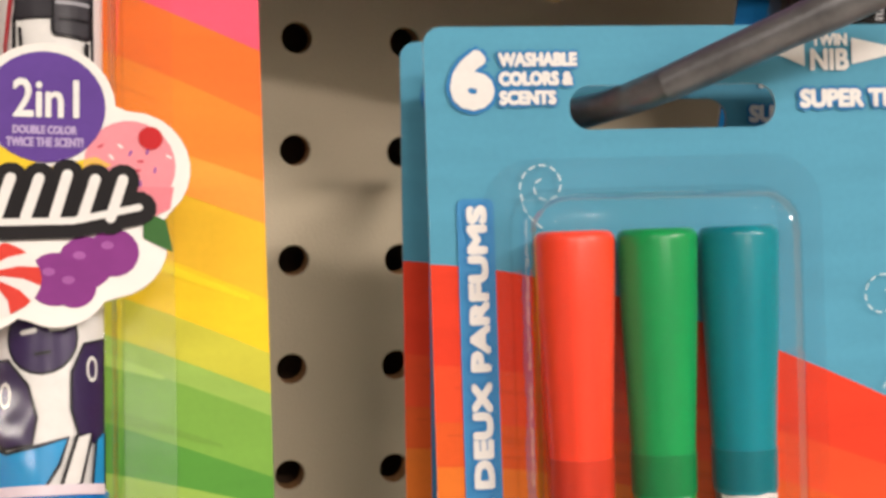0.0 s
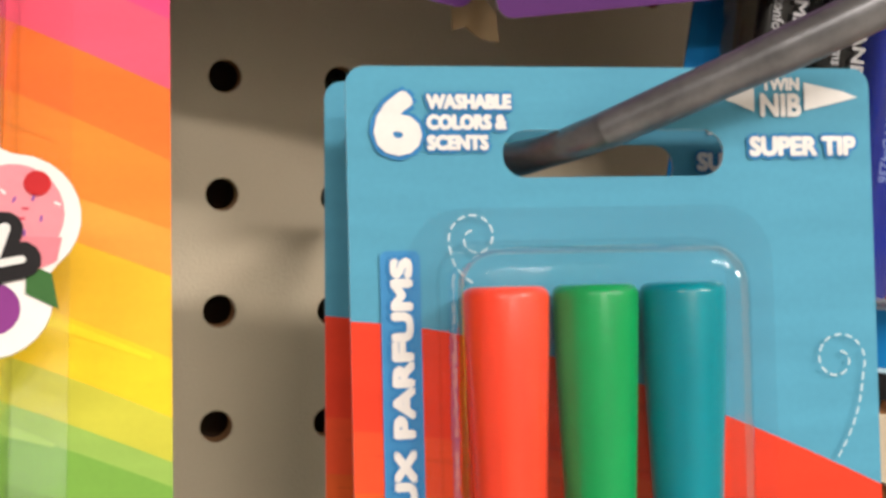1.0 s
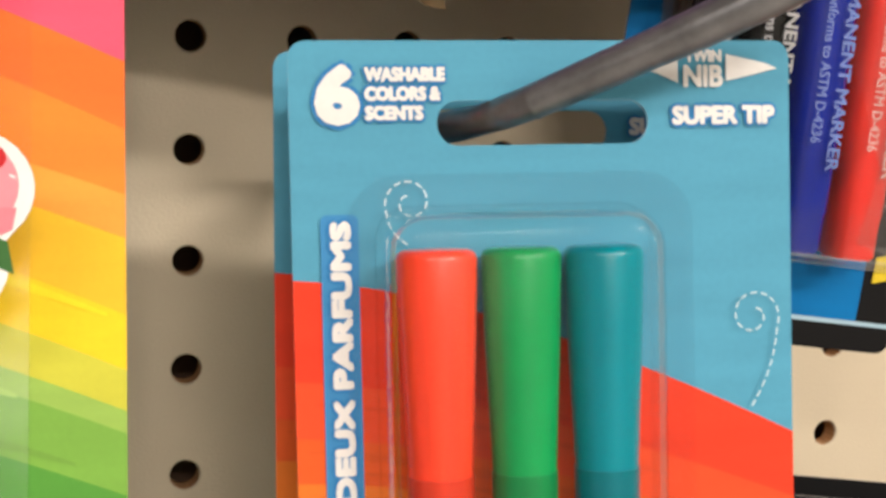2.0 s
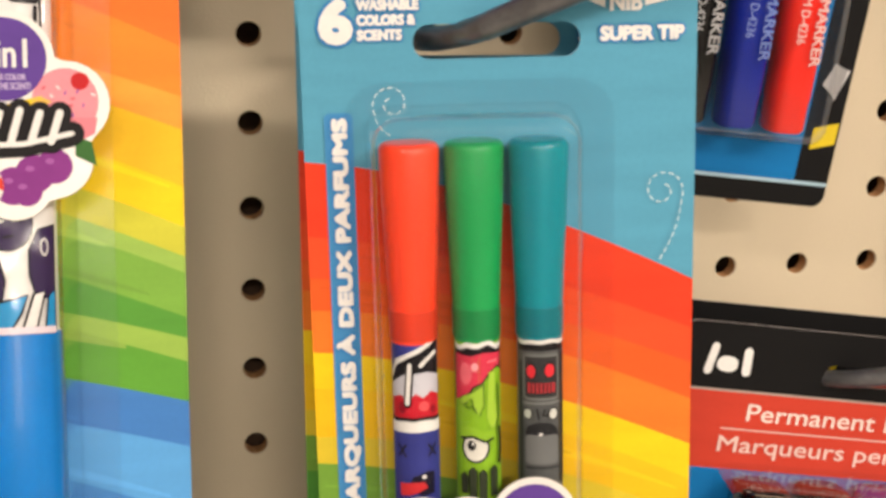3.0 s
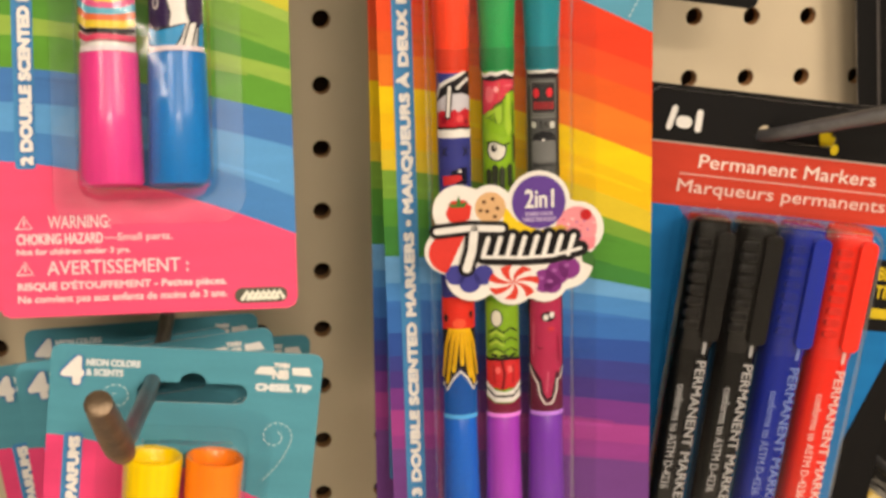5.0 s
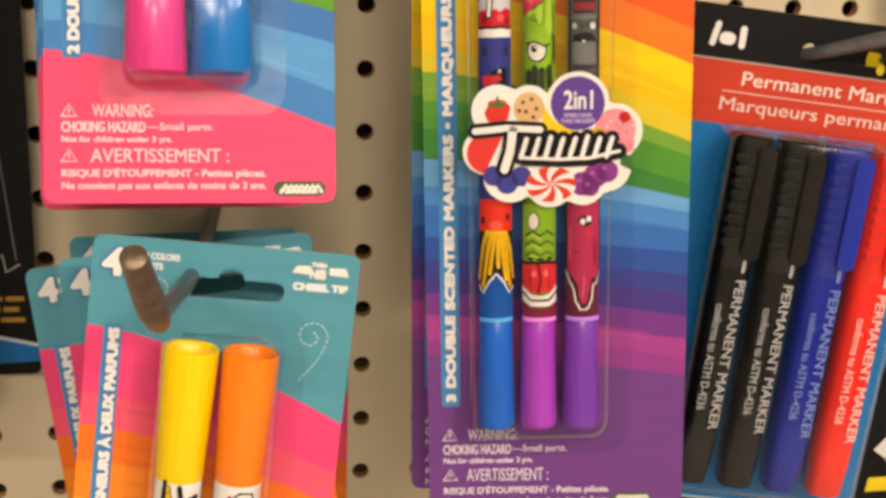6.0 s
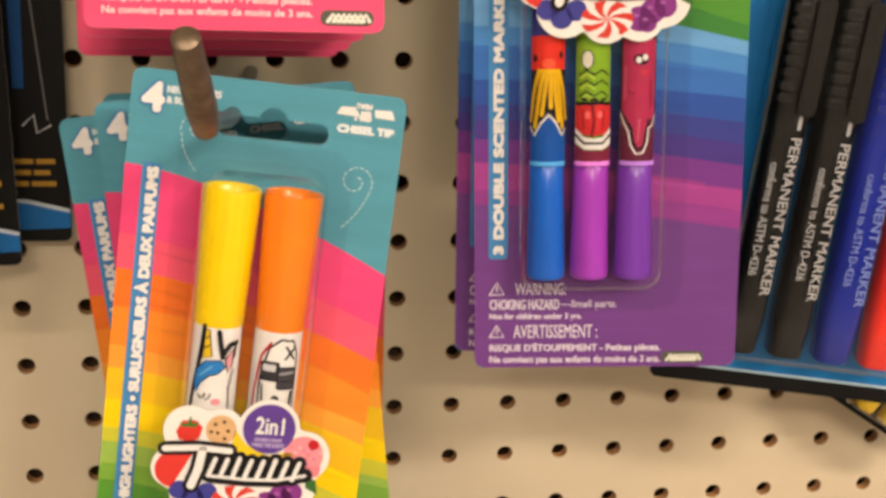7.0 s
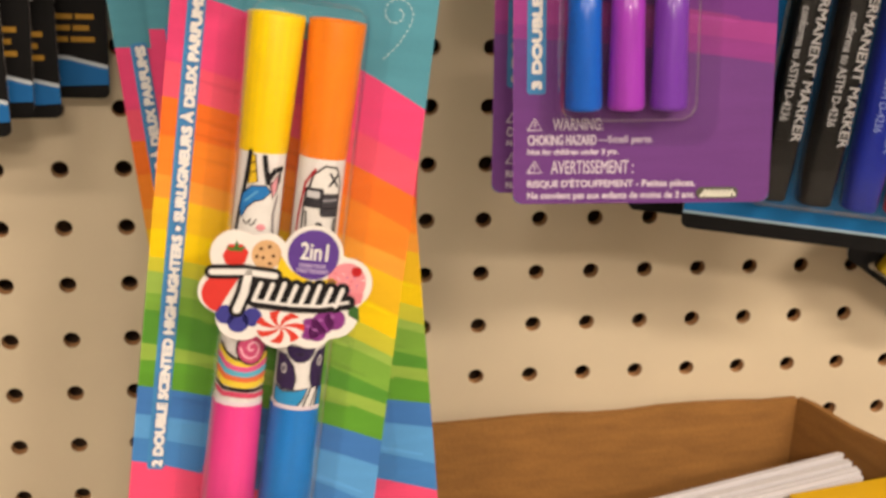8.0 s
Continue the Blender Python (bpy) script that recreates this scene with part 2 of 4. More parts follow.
def rounded_corner(u0, u1, H):
    return [(u0 + 0.9, H - 0.9), (u0 + 3, H), (u1 - 3, H), (u1 - 0.9, H - 0.9), (u1, H - 3)]


def dashes(path, parent, depth=0.95):
    """A dashed curl of scent, printed in white: one part."""
    V, F = [], []
    run = [path[0]]
    for p0, p1 in zip(path, path[1:]):
        L = math.hypot(p1[0] - p0[0], p1[1] - p0[1])
        k = max(1, int(L / 0.15))
        run += [(p0[0] + (p1[0] - p0[0]) * i / k, p0[1] + (p1[1] - p0[1]) * i / k) for i in range(1, k + 1)]
    dash, since = [run[0]], 0.0
    for p0, p1 in zip(run, run[1:]):
        since += math.hypot(p1[0] - p0[0], p1[1] - p0[1])
        if since < 1.15:
            dash.append(p1)
        elif since > 1.85:
            q = stroke(dash[::2] if len(dash) > 4 else dash, 0.34) if len(dash) > 1 else []
            if q:
                k = len(V)
                V += [(u * MM, -depth * MM, -w * MM) for u, w in q]
                F.append(tuple(range(k, k + len(q))))
            dash, since = [p1], 0.0
    part("dashed_curl", mesh_of("dashed_curl", V, F, ink(205, 228, 236)), parent)["kind"] = "stuff"


def curl(cx, cy, r, tail, flip=1):
    """A spiral round (cx, cy) that runs out into a tail."""
    out = []
    for i in range(34):
        a = radians(25 - 450 * (1 - i / 33))
        k = 0.28 + 0.72 * i / 33
        out.append((cx + flip * r * k * math.cos(a), cy + r * k * math.sin(a)))
    x0, y0 = out[-1]
    for i in range(1, 16):
        f = i / 15
        out.append((x0 + (tail[0] - x0) * f + flip * 1.2 * math.sin(f * math.pi), y0 + (tail[1] - y0) * f))
    return out


def sticker(parent, cx, cy, k, depth):
    """The die-cut fruit sticker; k: mm for each unit of its drawing."""
    lumps = [(-112, -66, 55), (-45, -71, 48), (58, -80, 66), (138, -20, 58), (118, 55, 55), (70, 88, 50), (0, 92, 50),
             (-85, 72, 58), (-138, 20, 48), (-60, 0, 100), (60, 10, 100)]
    outline = []
    for i in range(96):
        a = 2 * math.pi * i / 96
        dx, dy = math.cos(a), math.sin(a)
        best = 20
        for x, y, r in lumps:
            b = x * dx + y * dy
            q = b * b - (x * x + y * y - r * r)
            if q > 0:
                best = max(best, b + math.sqrt(q))
        outline.append((cx + k * best * dx, cy + k * best * dy))
    body = part("sticker", slab_mesh("sticker", [outline], depth, depth + 0.5, M_WHITE, 0.1), parent, "white die-cut fruit sticker")
    d = depth + 0.75

    def put(name, pts, lvl, rgb, label=""):
        flat(name, [(cx + k * x, cy + k * y) for x, y in pts], d + 0.12 * lvl, ink(*rgb), body, label)
    put("banana", [(-15, -75), (10, -42), (60, -18), (105, -30), (120, -22), (70, 8), (10, 0), (-20, -30)], 0, (244, 208, 40))
    put("purple_disc", disc(58, -80, 57, n=32), 1, (98, 66, 152))
    letter("2in1", (cx + k * 28, cy - k * 108, cx + k * 90, cy - k * 68), d + 0.3, WHITE, body, bold=0.14)
    letter("DOUBLE COLOR", (cx + k * 28, cy - k * 60, cx + k * 88, cy - k * 51), d + 0.3, ink(190, 170, 215), body, bold=0.09)
    letter("TWICE THE SCENT!", (cx + k * 22, cy - k * 48, cx + k * 94, cy - k * 38), d + 0.3, ink(190, 170, 215), body, bold=0.09)
    put("strawberry", [(-140, -62), (-128, -88), (-100, -90), (-84, -74), (-90, -48), (-110, -40), (-132, -44)], 0, (222, 58, 48))
    put("strawberry_leaf", [(-134, -84), (-118, -80), (-112, -100), (-106, -82), (-92, -88), (-100, -74), (-128, -74)], 1, (70, 120, 50))
    put("cookie", disc(-45, -71, 33, 34), 0, (226, 182, 132))
    for x, y in ((-58, -84), (-40, -90), (-30, -70), (-52, -64), (-36, -52), (-66, -66)):
        put("chocolate_chip", disc(x, y, 4.5, 4, n=8), 1, (92, 58, 36))
    put("ice_cream", disc(138, -22, 44, 46, n=26) , 0, (240, 150, 160))
    put("ice_cream_rim", [(98, 0), (180, 0), (176, 22), (160, 30), (142, 22), (124, 32), (106, 22)], 1, (236, 138, 150))
    for i in range(14):
        a, r = i * 2.4, 8 + 2.2 * i
        x, y = 138 + r * math.cos(a), -26 + 0.8 * r * math.sin(a)
        put("sprinkle", stroke([(x, y), (x + 4 * math.cos(i), y + 4 * math.sin(i))], 2.4), 1, ((204, 70, 90), (250, 240, 240), (150, 90, 170))[i % 3])
    put("cherry", disc(158, -50, 12, n=16), 2, (196, 36, 40))
    put("leaf", [(150, 24), (172, 34), (178, 66), (150, 52)], 1, (62, 110, 52))
    put("watermelon", disc(-132, 24, 46, 44, a0=100, a1=285, n=16, turn=0) + [(-100, -14)], 0, (226, 62, 54))
    for x, y, r in ((-122, 72, 22), (-92, 88, 24), (-62, 74, 22)):
        put("blueberry", disc(x, y, r, n=18), 0, (66, 66, 150))
    for x, y, r in ((68, 92, 26), (96, 76, 26), (122, 66, 24), (86, 100, 20)):
        put("grape", disc(x, y, r, n=18), 0, (138, 56, 138))
        put("grape_shine", disc(x - 6, y - 7, 6, 4, n=10), 1, (170, 96, 170))
    put("mint_candy", disc(2, 92, 54, 38, n=28), 1, (246, 240, 236))
    for i in range(7):
        a0 = i * 360 / 7
        pts = [(2, 92)]
        pts += [(2 + 54 * f * math.cos(radians(a0 + 34 * f)), 92 + 38 * f * math.sin(radians(a0 + 34 * f))) for f in (0.35, 0.7, 1.0)]
        pts += [(2 + 54 * math.cos(radians(a0 + 34 + j)), 92 + 38 * math.sin(radians(a0 + 34 + j))) for j in (9, 18, 27)]
        pts += [(2 + 54 * f * math.cos(radians(a0 + 27 + 34 * f)), 92 + 38 * f * math.sin(radians(a0 + 27 + 34 * f))) for f in (0.7, 0.35)]
        put("candy_stripe", pts, 2, (222, 66, 52))
    # the word mark, as plain slanted shapes in its colours
    bar = [(-160, -24), (-90, -30), (-22, -26)]
    stem = [(-80, -26), (-86, 20), (-98, 58)]
    low = [(-56, 34), (20, 38), (84, 36), (146, 22)]
    tall = [((x + 7, -6 - 4 * (i % 3 == 2)), (x - 5, 33)) for i, x in enumerate((-58, -32, -6, 20, 46, 72, 98, 124))]
    for p, wd in ((bar, 32), (stem, 36), (low, 34)):
        put("mark_edge", stroke(p, wd), 4, (26, 22, 24))
    for p in tall:
        put("mark_edge", stroke(list(p), 32), 4.2, (26, 22, 24))
    for p, wd in ((bar, 14), (stem, 18), (low, 7)):
        put("mark_fill", stroke(p, wd), 6, (240, 238, 234))
    for p in tall:
        put("mark_fill", stroke(list(p), 10), 6.2, (240, 238, 234))
    return body


def warning(parent, kx, ky, u0, v0, col, depth=0.5, second=39):
    """The small print at the foot of a card; u0, v0 its upper left corner, in mm."""
    k = ky
    I = ink(*col)

    def L(s, a, b, c, d, bold=0.05):
        letter(s, (u0 + kx * a, v0 + ky * b, u0 + kx * c, v0 + ky * d), depth, I, parent, bold=bold)
    L("WARNING:", 8, 0, 24, 4.2)
    L("CHOKING HAZARD", 0, 5.6, 22, 9.2, 0.12)
    L("\u2014Small parts.", 22.4, 6.0, 40, 9.2)
    L("Not for children under 3 yrs.", 0, 10.4, 29, 13.0, 0.1)
    L("AVERTISSEMENT :", 7.5, 14.4, second, 19.0)
    L("RISQUE D'\u00c9TOUFFEMENT - Petites pi\u00e8ces.", 0, 20.6, 54, 24.4, 0.12)
    L("Ne convient pas aux enfants de moins de 3 ans.", 0, 25.2, 54, 28.4, 0.1)
    for b in (0.0, 14.6):
        tri = [(u0, v0 + k * (b + 4)), (u0 + k * 2.4, v0 + k * b), (u0 + k * 4.8, v0 + k * (b + 4))]
        flat("warning_sign", stroke(tri + [tri[0]], 0.5 * k), depth, I, parent)
        flat("warning_mark", stroke([(u0 + k * 2.4, v0 + k * (b + 1.4)), (u0 + k * 2.4, v0 + k * (b + 2.9))], 0.5 * k), depth, I, parent)


def maker_mark(parent, u0, v0, u1, v1, depth=0.5):
    h = v1 - v0
    flat("maker_mark_edge", stroke([(u0 + h / 2, (v0 + v1) / 2), (u1 - h / 2, (v0 + v1) / 2)], h), depth, ink(92, 92, 80), parent)
    n = 7
    for i in range(n):
        a = u0 + h / 2 + (u1 - u0 - h) * i / n
        flat("maker_mark", stroke([(a, v1 - h * 0.25), (a + h * 0.35, v0 + h * 0.28), (a + h * 0.55, v1 - h * 0.3)], h * 0.26), depth + 0.12, ink(240, 240, 225), parent)


def basis(a, b, c, x, z, rho, scale=1.0, back=0.0):
    """The pose of a card whose plane is y = a + b x + c (z - 1.25), by its upper left corner and its turn."""
    ey = -Vector((b, -1, c)).normalized()
    ex = Vector((1, b, 0)).normalized()
    ez = ex.cross(ey)
    r = radians(rho)
    ex, ez = math.cos(r) * ex + math.sin(r) * ez, -math.sin(r) * ex + math.cos(r) * ez
    m = Matrix((ex, ey, ez)).transposed().to_4x4()
    m.translation = Vector((x, a + b * x + c * (z - 1.25), z)) + ey * back
    return m @ Matrix.Diagonal((scale, scale, scale, 1))


def twin_nib(parent, u0, v0, u1, v1, depth, second):
    """The little picture of a marker with two tips, and the words over it."""
    c = (v0 + v1) / 2
    w = u1 - u0
    h = (v1 - v0) * 0.42
    if second:
        for a, b, k in ((0.0, 0.32, 1), (0.64, 1.0, -1)):
            q = 0.07 * k
            flat("marker_picture", [(u0 + (a + max(q, 0)) * w, c - h * 0.5), (u0 + (b + min(q, 0)) * w, c - h * 0.62), (u0 + (b - max(q, 0) * 0.2) * w, c + h * 0.62), (u0 + (a + max(-q, 0) * 0.2) * w, c + h * 0.5)], depth, WHITE, parent)
    for pts in () if second else ([(u0, c), (u0 + 0.12 * w, c - h * 0.55), (u0 + 0.27 * w, c - h * 0.75), (u0 + 0.27 * w, c + h * 0.9), (u0 + 0.12 * w, c + h * 0.3)],
                [(u1, c), (u1 - 0.10 * w, c - h * 0.35), (u1 - 0.38 * w, c - h * 0.9), (u1 - 0.38 * w, c + h * 0.8), (u1 - 0.2 * w, c + h * 0.45)]):
        flat("marker_picture", pts, depth, WHITE, parent)
    letter("TWIN", (u0 + 0.32 * w, v0, u0 + 0.59 * w, v0 + (v1 - v0) * 0.34), depth, WHITE, parent, bold=0.16)
    letter("NIB", (u0 + 0.31 * w, v0 + (v1 - v0) * 0.40, u0 + 0.60 * w, v1), depth, WHITE, parent, bold=0.22)


def paint(parent, cu, R, depth, items):
    for k, (nm, pts, rgb) in enumerate(items):
        wrap(nm, pts, cu, R + 0.08 + 0.03 * k, depth, ink(*rgb, 0.3), parent)


def girth(v0, v1, w, wob=0.0, n=20):
    top = [(-w + 2 * w * i / n, v0 + wob * math.sin(i * 0.62) * math.cos(i * 0.21)) for i in range(n + 1)]
    bot = [(-w + 2 * w * i / n, v1 + wob * math.sin(i * 0.74 + 1)) for i in range(n + 1)]
    return top + bot[::-1]


DARK_LINE, PALE_LINE = (28, 25, 30), (240, 238, 234)


def line(pts, w, rgb=DARK_LINE):
    return ("drawn_line", stroke(pts, w), rgb)


def spot(x, y, rx, ry, rgb, edge=0.0, rgb_edge=DARK_LINE):
    """A drawn spot, with a dark rim where edge is given."""
    out = [("drawn_rim", disc(x, y, rx + edge, ry + edge, n=20), rgb_edge)] if edge else []
    return out + [("drawn_spot", disc(x, y, rx, ry, n=20), rgb)]


def patch(pts, rgb, edge=0.0, rgb_edge=DARK_LINE):
    """A drawn patch; edge: the width of the line round it."""
    out = [("drawn_patch", pts, rgb)]
    return out + ([line(pts + [pts[0]], edge, rgb_edge)] if edge else [])


def slim_art(k, w):
    """The drawings on the three slim barrels: a glass with a straw, a melting head, a machine."""
    it = []
    if k == 0:
        it += patch([(-w, 85.5), (-5, 82.4), (-1, 80.4), (2, 79), (5, 77.4), (w, 76.6), (w, 86), (-w, 88)], PALE_LINE)
        it += patch([(-w, 87), (-4.6, 83.6), (-1, 81.6), (2, 80.2), (5, 78.6), (w, 77.8), (w, 88), (-w, 90)], DARK_LINE)
        it += patch([(-w, 88), (-2.6, 85.6), (2.6, 85.2), (w, 86.4), (w, 92), (-w, 92)], (206, 206, 216))
        it += patch([(-w, 91.4), (-3.6, 90.4), (-2, 91.8), (0, 90.0), (1.6, 91.2), (3.6, 89.8), (w, 91), (w, 96), (-w, 96)], (208, 36, 52))
        it += spot(-3.4, 93.4, 1.0, 1.4, (150, 20, 40)) + spot(1.8, 93, 1.3, 1.2, (236, 92, 96)) + spot(4.2, 94, 0.9, 1.0, (156, 22, 42))
        it += [line([(1.0, 83.8), (2.6, 82.4), (5.0, 80.8)], 2.0), line([(1.2, 83.6), (2.8, 82.2), (5.0, 81.0)], 1.0, PALE_LINE)]
        it += [line([(-1.2, 82.6), (-1.5, 87), (-2.0, 92.4)], 1.9), line([(-1.3, 83.4), (-1.6, 87), (-2.0, 92.2)], 1.0, PALE_LINE)]
        it += [("dark_ring", girth(95.6, 96.6, w, 0.2), DARK_LINE), ("white_ring", girth(96.4, 99.2, w, 0.25), PALE_LINE), ("violet_print", girth(99.0, 150, w, 0.1), (56, 62, 140))]
        for x in (-3.6, 3.6):
            it += [line([(x - 0.9, 102), (x + 0.9, 104.6)], 0.55), line([(x + 0.9, 102), (x - 0.9, 104.6)], 0.55)]
        it += patch([(-1.2, 109.4), (2.2, 108.2), (4.0, 108.4), (4.0, 113.6), (1.0, 114), (-2, 112)], (26, 24, 44))
        it += patch([(-4.4, 111), (-1.6, 110.8), (1.4, 110.6), (2.2, 112), (0.2, 113), (-2.2, 113.8), (-4.2, 114)], (220, 52, 56)) + spot(1.4, 109.4, 0.5, 0.5, PALE_LINE)
        it += [("red_print", girth(150, 161.5, w, 0.5), (224, 52, 40))] + spot(-4.6, 157, 0.9, 1.3, DARK_LINE) + spot(4.2, 156, 0.8, 1.2, DARK_LINE) + spot(0, 158.6, 2.2, 1.6, (244, 92, 66))
        it += patch([(-w, 160.6), (w, 160.6), (w, 178.5), (4.6, 180.2), (2.0, 175.6), (0, 173.6), (-2.2, 176), (-4.6, 180.4), (-w, 178)], DARK_LINE)
        for x0, x1, v in ((-5.6, -6.6, 176.5), (-3.2, -4.6, 178.4), (-1.3, -2.2, 174.4), (0.6, 0.7, 172), (2.2, 3.4, 176.4), (3.9, 5.0, 178.4), (5.8, 6.8, 176)):
            it.append(("gold_print", stroke([(x0 * 0.55, 160.8), (x0 * 0.85, 166), (x1, v)], 1.25), (240, 192, 34)))
            it.append(line([(x0 * 0.55 - 0.2, 161.4), (x0 * 0.85 - 0.2, 166), (x1 - 0.1, v - 2)], 0.28, (206, 140, 24)))
        it += [line([(-w, 178.6), (-4.8, 181), (-2.2, 176.8), (0, 174.4), (2.0, 176.4), (4.7, 181), (w, 179)], 0.7, PALE_LINE)]
        it += patch([(-w, 179.2), (-4.8, 181.5), (-2.2, 177.3), (0, 174.9), (2.0, 176.9), (4.7, 181.5), (w, 179.5), (w, 190), (-w, 190)], (16, 84, 170))
    elif k == 1:
        it += [("white_edge", girth(79.0, 83, w, 0.7), PALE_LINE), ("dark_print", girth(80.2, 84, w, 0.7), DARK_LINE), ("lime_print", girth(82, 150, w, 0.2), (140, 190, 38))]
        it += patch([(-w, 81.4), (-2, 81.8), (1, 81.0), (w, 81.6), (w, 86), (4.6, 84.6), (2.6, 85.8), (0.6, 88.2), (-1.4, 89.2), (-2.6, 91.2), (-w, 92.4)], (222, 58, 84), 0.4)
        it += spot(-3.2, 86, 1.5, 2.6, (240, 110, 124)) + spot(-1.0, 84.4, 0.8, 1.0, (248, 170, 176)) + [line([(2, 83.4), (4.4, 83.2)], 0.6, (246, 120, 134))]
        it += patch([(0.9, 88.4), (1.0, 93.4), (0, 95.6), (-1.4, 94.4), (-1.8, 91.6), (-3, 92.8), (-4.6, 93.4), (-4.6, 91.6), (-2, 90.4)], (164, 206, 62), 0.3, (70, 104, 26))
        it += patch([(2.2, 85.8), (3.8, 85.4), (3.6, 92), (4.6, 97), (2.8, 99), (1.6, 96)], (172, 212, 66)) + [line([(4.7, 89), (5.0, 95), (4.4, 99.4)], 0.5, (74, 108, 28))]
        it += [line([(-3.6, 93.2), (-2.6, 94), (-1.8, 93.4), (-1.0, 94.2)], 0.35, (60, 90, 24))]
        it += spot(-1.1, 103.2, 2.8, 3.1, (232, 230, 220), 0.55) + spot(-2.0, 102.6, 1.0, 1.2, (24, 22, 26)) + spot(-1.7, 102.2, 0.35, 0.35, PALE_LINE)
        it += patch([(-4.6, 98.6), (-2.6, 97.8), (1.2, 99.6), (3.4, 98.6), (3.4, 101.4), (1.2, 101.6), (-1.6, 100.4), (-4.6, 101)], (150, 198, 46)) + [line([(-4.6, 101), (-1.6, 100.5), (1.2, 101.8), (3, 101.2)], 0.6)]
        for x, a, b in ((-3.9, 109, 114), (-1.8, 107.6, 115), (0.5, 108.2, 116), (3.2, 107.4, 114.6)):
            it += patch([(x - 0.8, b), (x - 0.9, a + 1), (x, a), (x + 0.9, a + 1), (x + 0.8, b)], (54, 62, 44), 0.25, (28, 30, 22))
        it += [line([(5.0, 99), (5.2, 104), (4.8, 107)], 0.8)]
        it += patch([(-w, 152), (w, 152), (w, 171), (-w, 171)], (132, 176, 44)) + spot(-2.2, 157.4, 1.7, 2.6, (226, 222, 206), 0.4)
        for v, q in ((161.2, 0.6), (164.4, 0.5), (167.8, 0.5)):
            it += [line([(-5, v + 1), (-2.4, v - 0.6), (0, v + 0.9), (2.4, v - 0.6), (5, v + 1)], q), line([(-4.4, v + 2), (-2.4, v + 0.6), (0, v + 2)], 0.7, (186, 214, 84))]
        it += [line([(-4, 169.6), (-2.6, 169.8)], 0.9), line([(-0.8, 169.8), (0.8, 169.8)], 0.9), line([(2.6, 169.8), (4, 169.6)], 0.9), ("dark_ring", girth(170.4, 171.8, w, 0.3), DARK_LINE)]
        it += [("red_print", girth(171.5, 181, w, 0.3), (216, 50, 54)), line([(-0.6, 172), (0.2, 176), (-0.6, 181)], 0.9, (120, 20, 30)), line([(-3.6, 173), (-3.2, 179)], 0.5, (150, 28, 36)), line([(3.2, 173), (3.0, 179)], 0.5, (150, 28, 36))]
        it += spot(-2, 174.6, 0.9, 1.2, (240, 110, 108)) + spot(2, 174.4, 0.9, 1.2, (240, 110, 108))
        it += patch([(-w, 178.6), (-3, 181.4), (0, 182), (3, 181.4), (w, 178.6), (w, 184), (3, 185.4), (-3, 185.4), (-w, 183.4)], PALE_LINE) + [line([(-w, 180.8), (-3, 183.4), (3, 183.4), (w, 180.8)], 0.8)]
        it += patch([(-w, 183.8), (-3, 185.8), (3, 185.8), (w, 184.2), (w, 190), (-w, 190)], (126, 36, 66))
    else:
        it += [("white_edge", girth(78.9, 82, w, 0.25), PALE_LINE), ("dark_print", girth(79.8, 83, w, 0.25), DARK_LINE), ("grey_print", girth(81.4, 150, w, 0.1), (92, 94, 94))]
        it += patch(rounded(-4.5, 82.4, 3.9, 92.4, 0.8), (60, 62, 62), 0.45, (128, 130, 128)) + patch(rounded(-3.8, 83.0, 3.2, 91.6, 0.6), (52, 53, 55))
        it += spot(-2.7, 86, 1.0, 1.5, (232, 50, 62), 0.35) + spot(1.6, 85.8, 1.1, 1.5, (232, 50, 62), 0.35)
        it += patch(rounded(-3.5, 88.6, 2.9, 91.0, 0.3), (196, 52, 60))
        it += [line([(x, 88.5), (x, 91.1)], 0.36, (44, 38, 42)) for x in (-2.6, -1.7, -0.8, 0.1, 1.0, 1.9)]
        it += [line([(-5.4, 93.4), (4.8, 93.2)], 0.5, (132, 134, 132)), line([(4.9, 82), (5.2, 112)], 1.0, (40, 40, 44)), line([(-5.4, 84), (-5.4, 112)], 0.8, (50, 50, 54))]
        it += spot(-3.6, 95.8, 0.9, 1.1, (200, 204, 196), 0.35) + spot(2.4, 95.8, 1.0, 1.2, (214, 216, 208), 0.35) + [line([(-1.4, 94.6), (-1.0, 96.8)], 0.4), line([(0.4, 94.8), (-0.2, 96), (0.9, 96)], 0.4)]
        it += patch([(-4.4, 100.8), (-3.6, 98.6), (-1, 97.6), (1.4, 97.8), (3.2, 99), (3.8, 101)], (36, 36, 40)) + patch(rounded(-4.2, 100.6, 3.6, 107.6, 1.0), (116, 118, 118)) + [line([(-4, 108.4), (3.8, 108.4)], 0.5, (56, 56, 60))]
        it += spot(-0.6, 100.4, 0.4, 0.4, PALE_LINE)
        it += [("rose_print", girth(150, 190, w), (104, 34, 62))]
        it += patch([(-w, 151), (w, 151), (w, 174), (4.6, 177), (3.4, 176), (2.6, 180), (1.6, 184.6), (-0.4, 185.4), (-1.8, 183), (-2.4, 178.6), (-4.4, 176), (-w, 173)], (184, 48, 88), 0.9)
        it += [line([(-w, 174.4), (-4.9, 177.4), (-3.2, 180), (-2.5, 184), (-0.8, 186.8), (1.4, 186.6), (3.0, 183.4), (3.4, 178.6), (4.8, 178.4), (w, 175)], 0.6, PALE_LINE)]
        it += spot(0.4, 157.4, 2.4, 1.7, (34, 26, 34)) + spot(-0.4, 157.6, 0.9, 1.0, PALE_LINE) + spot(1.6, 156.8, 0.9, 1.0, PALE_LINE) + spot(1.4, 161.4, 1.2, 0.7, (214, 60, 70))
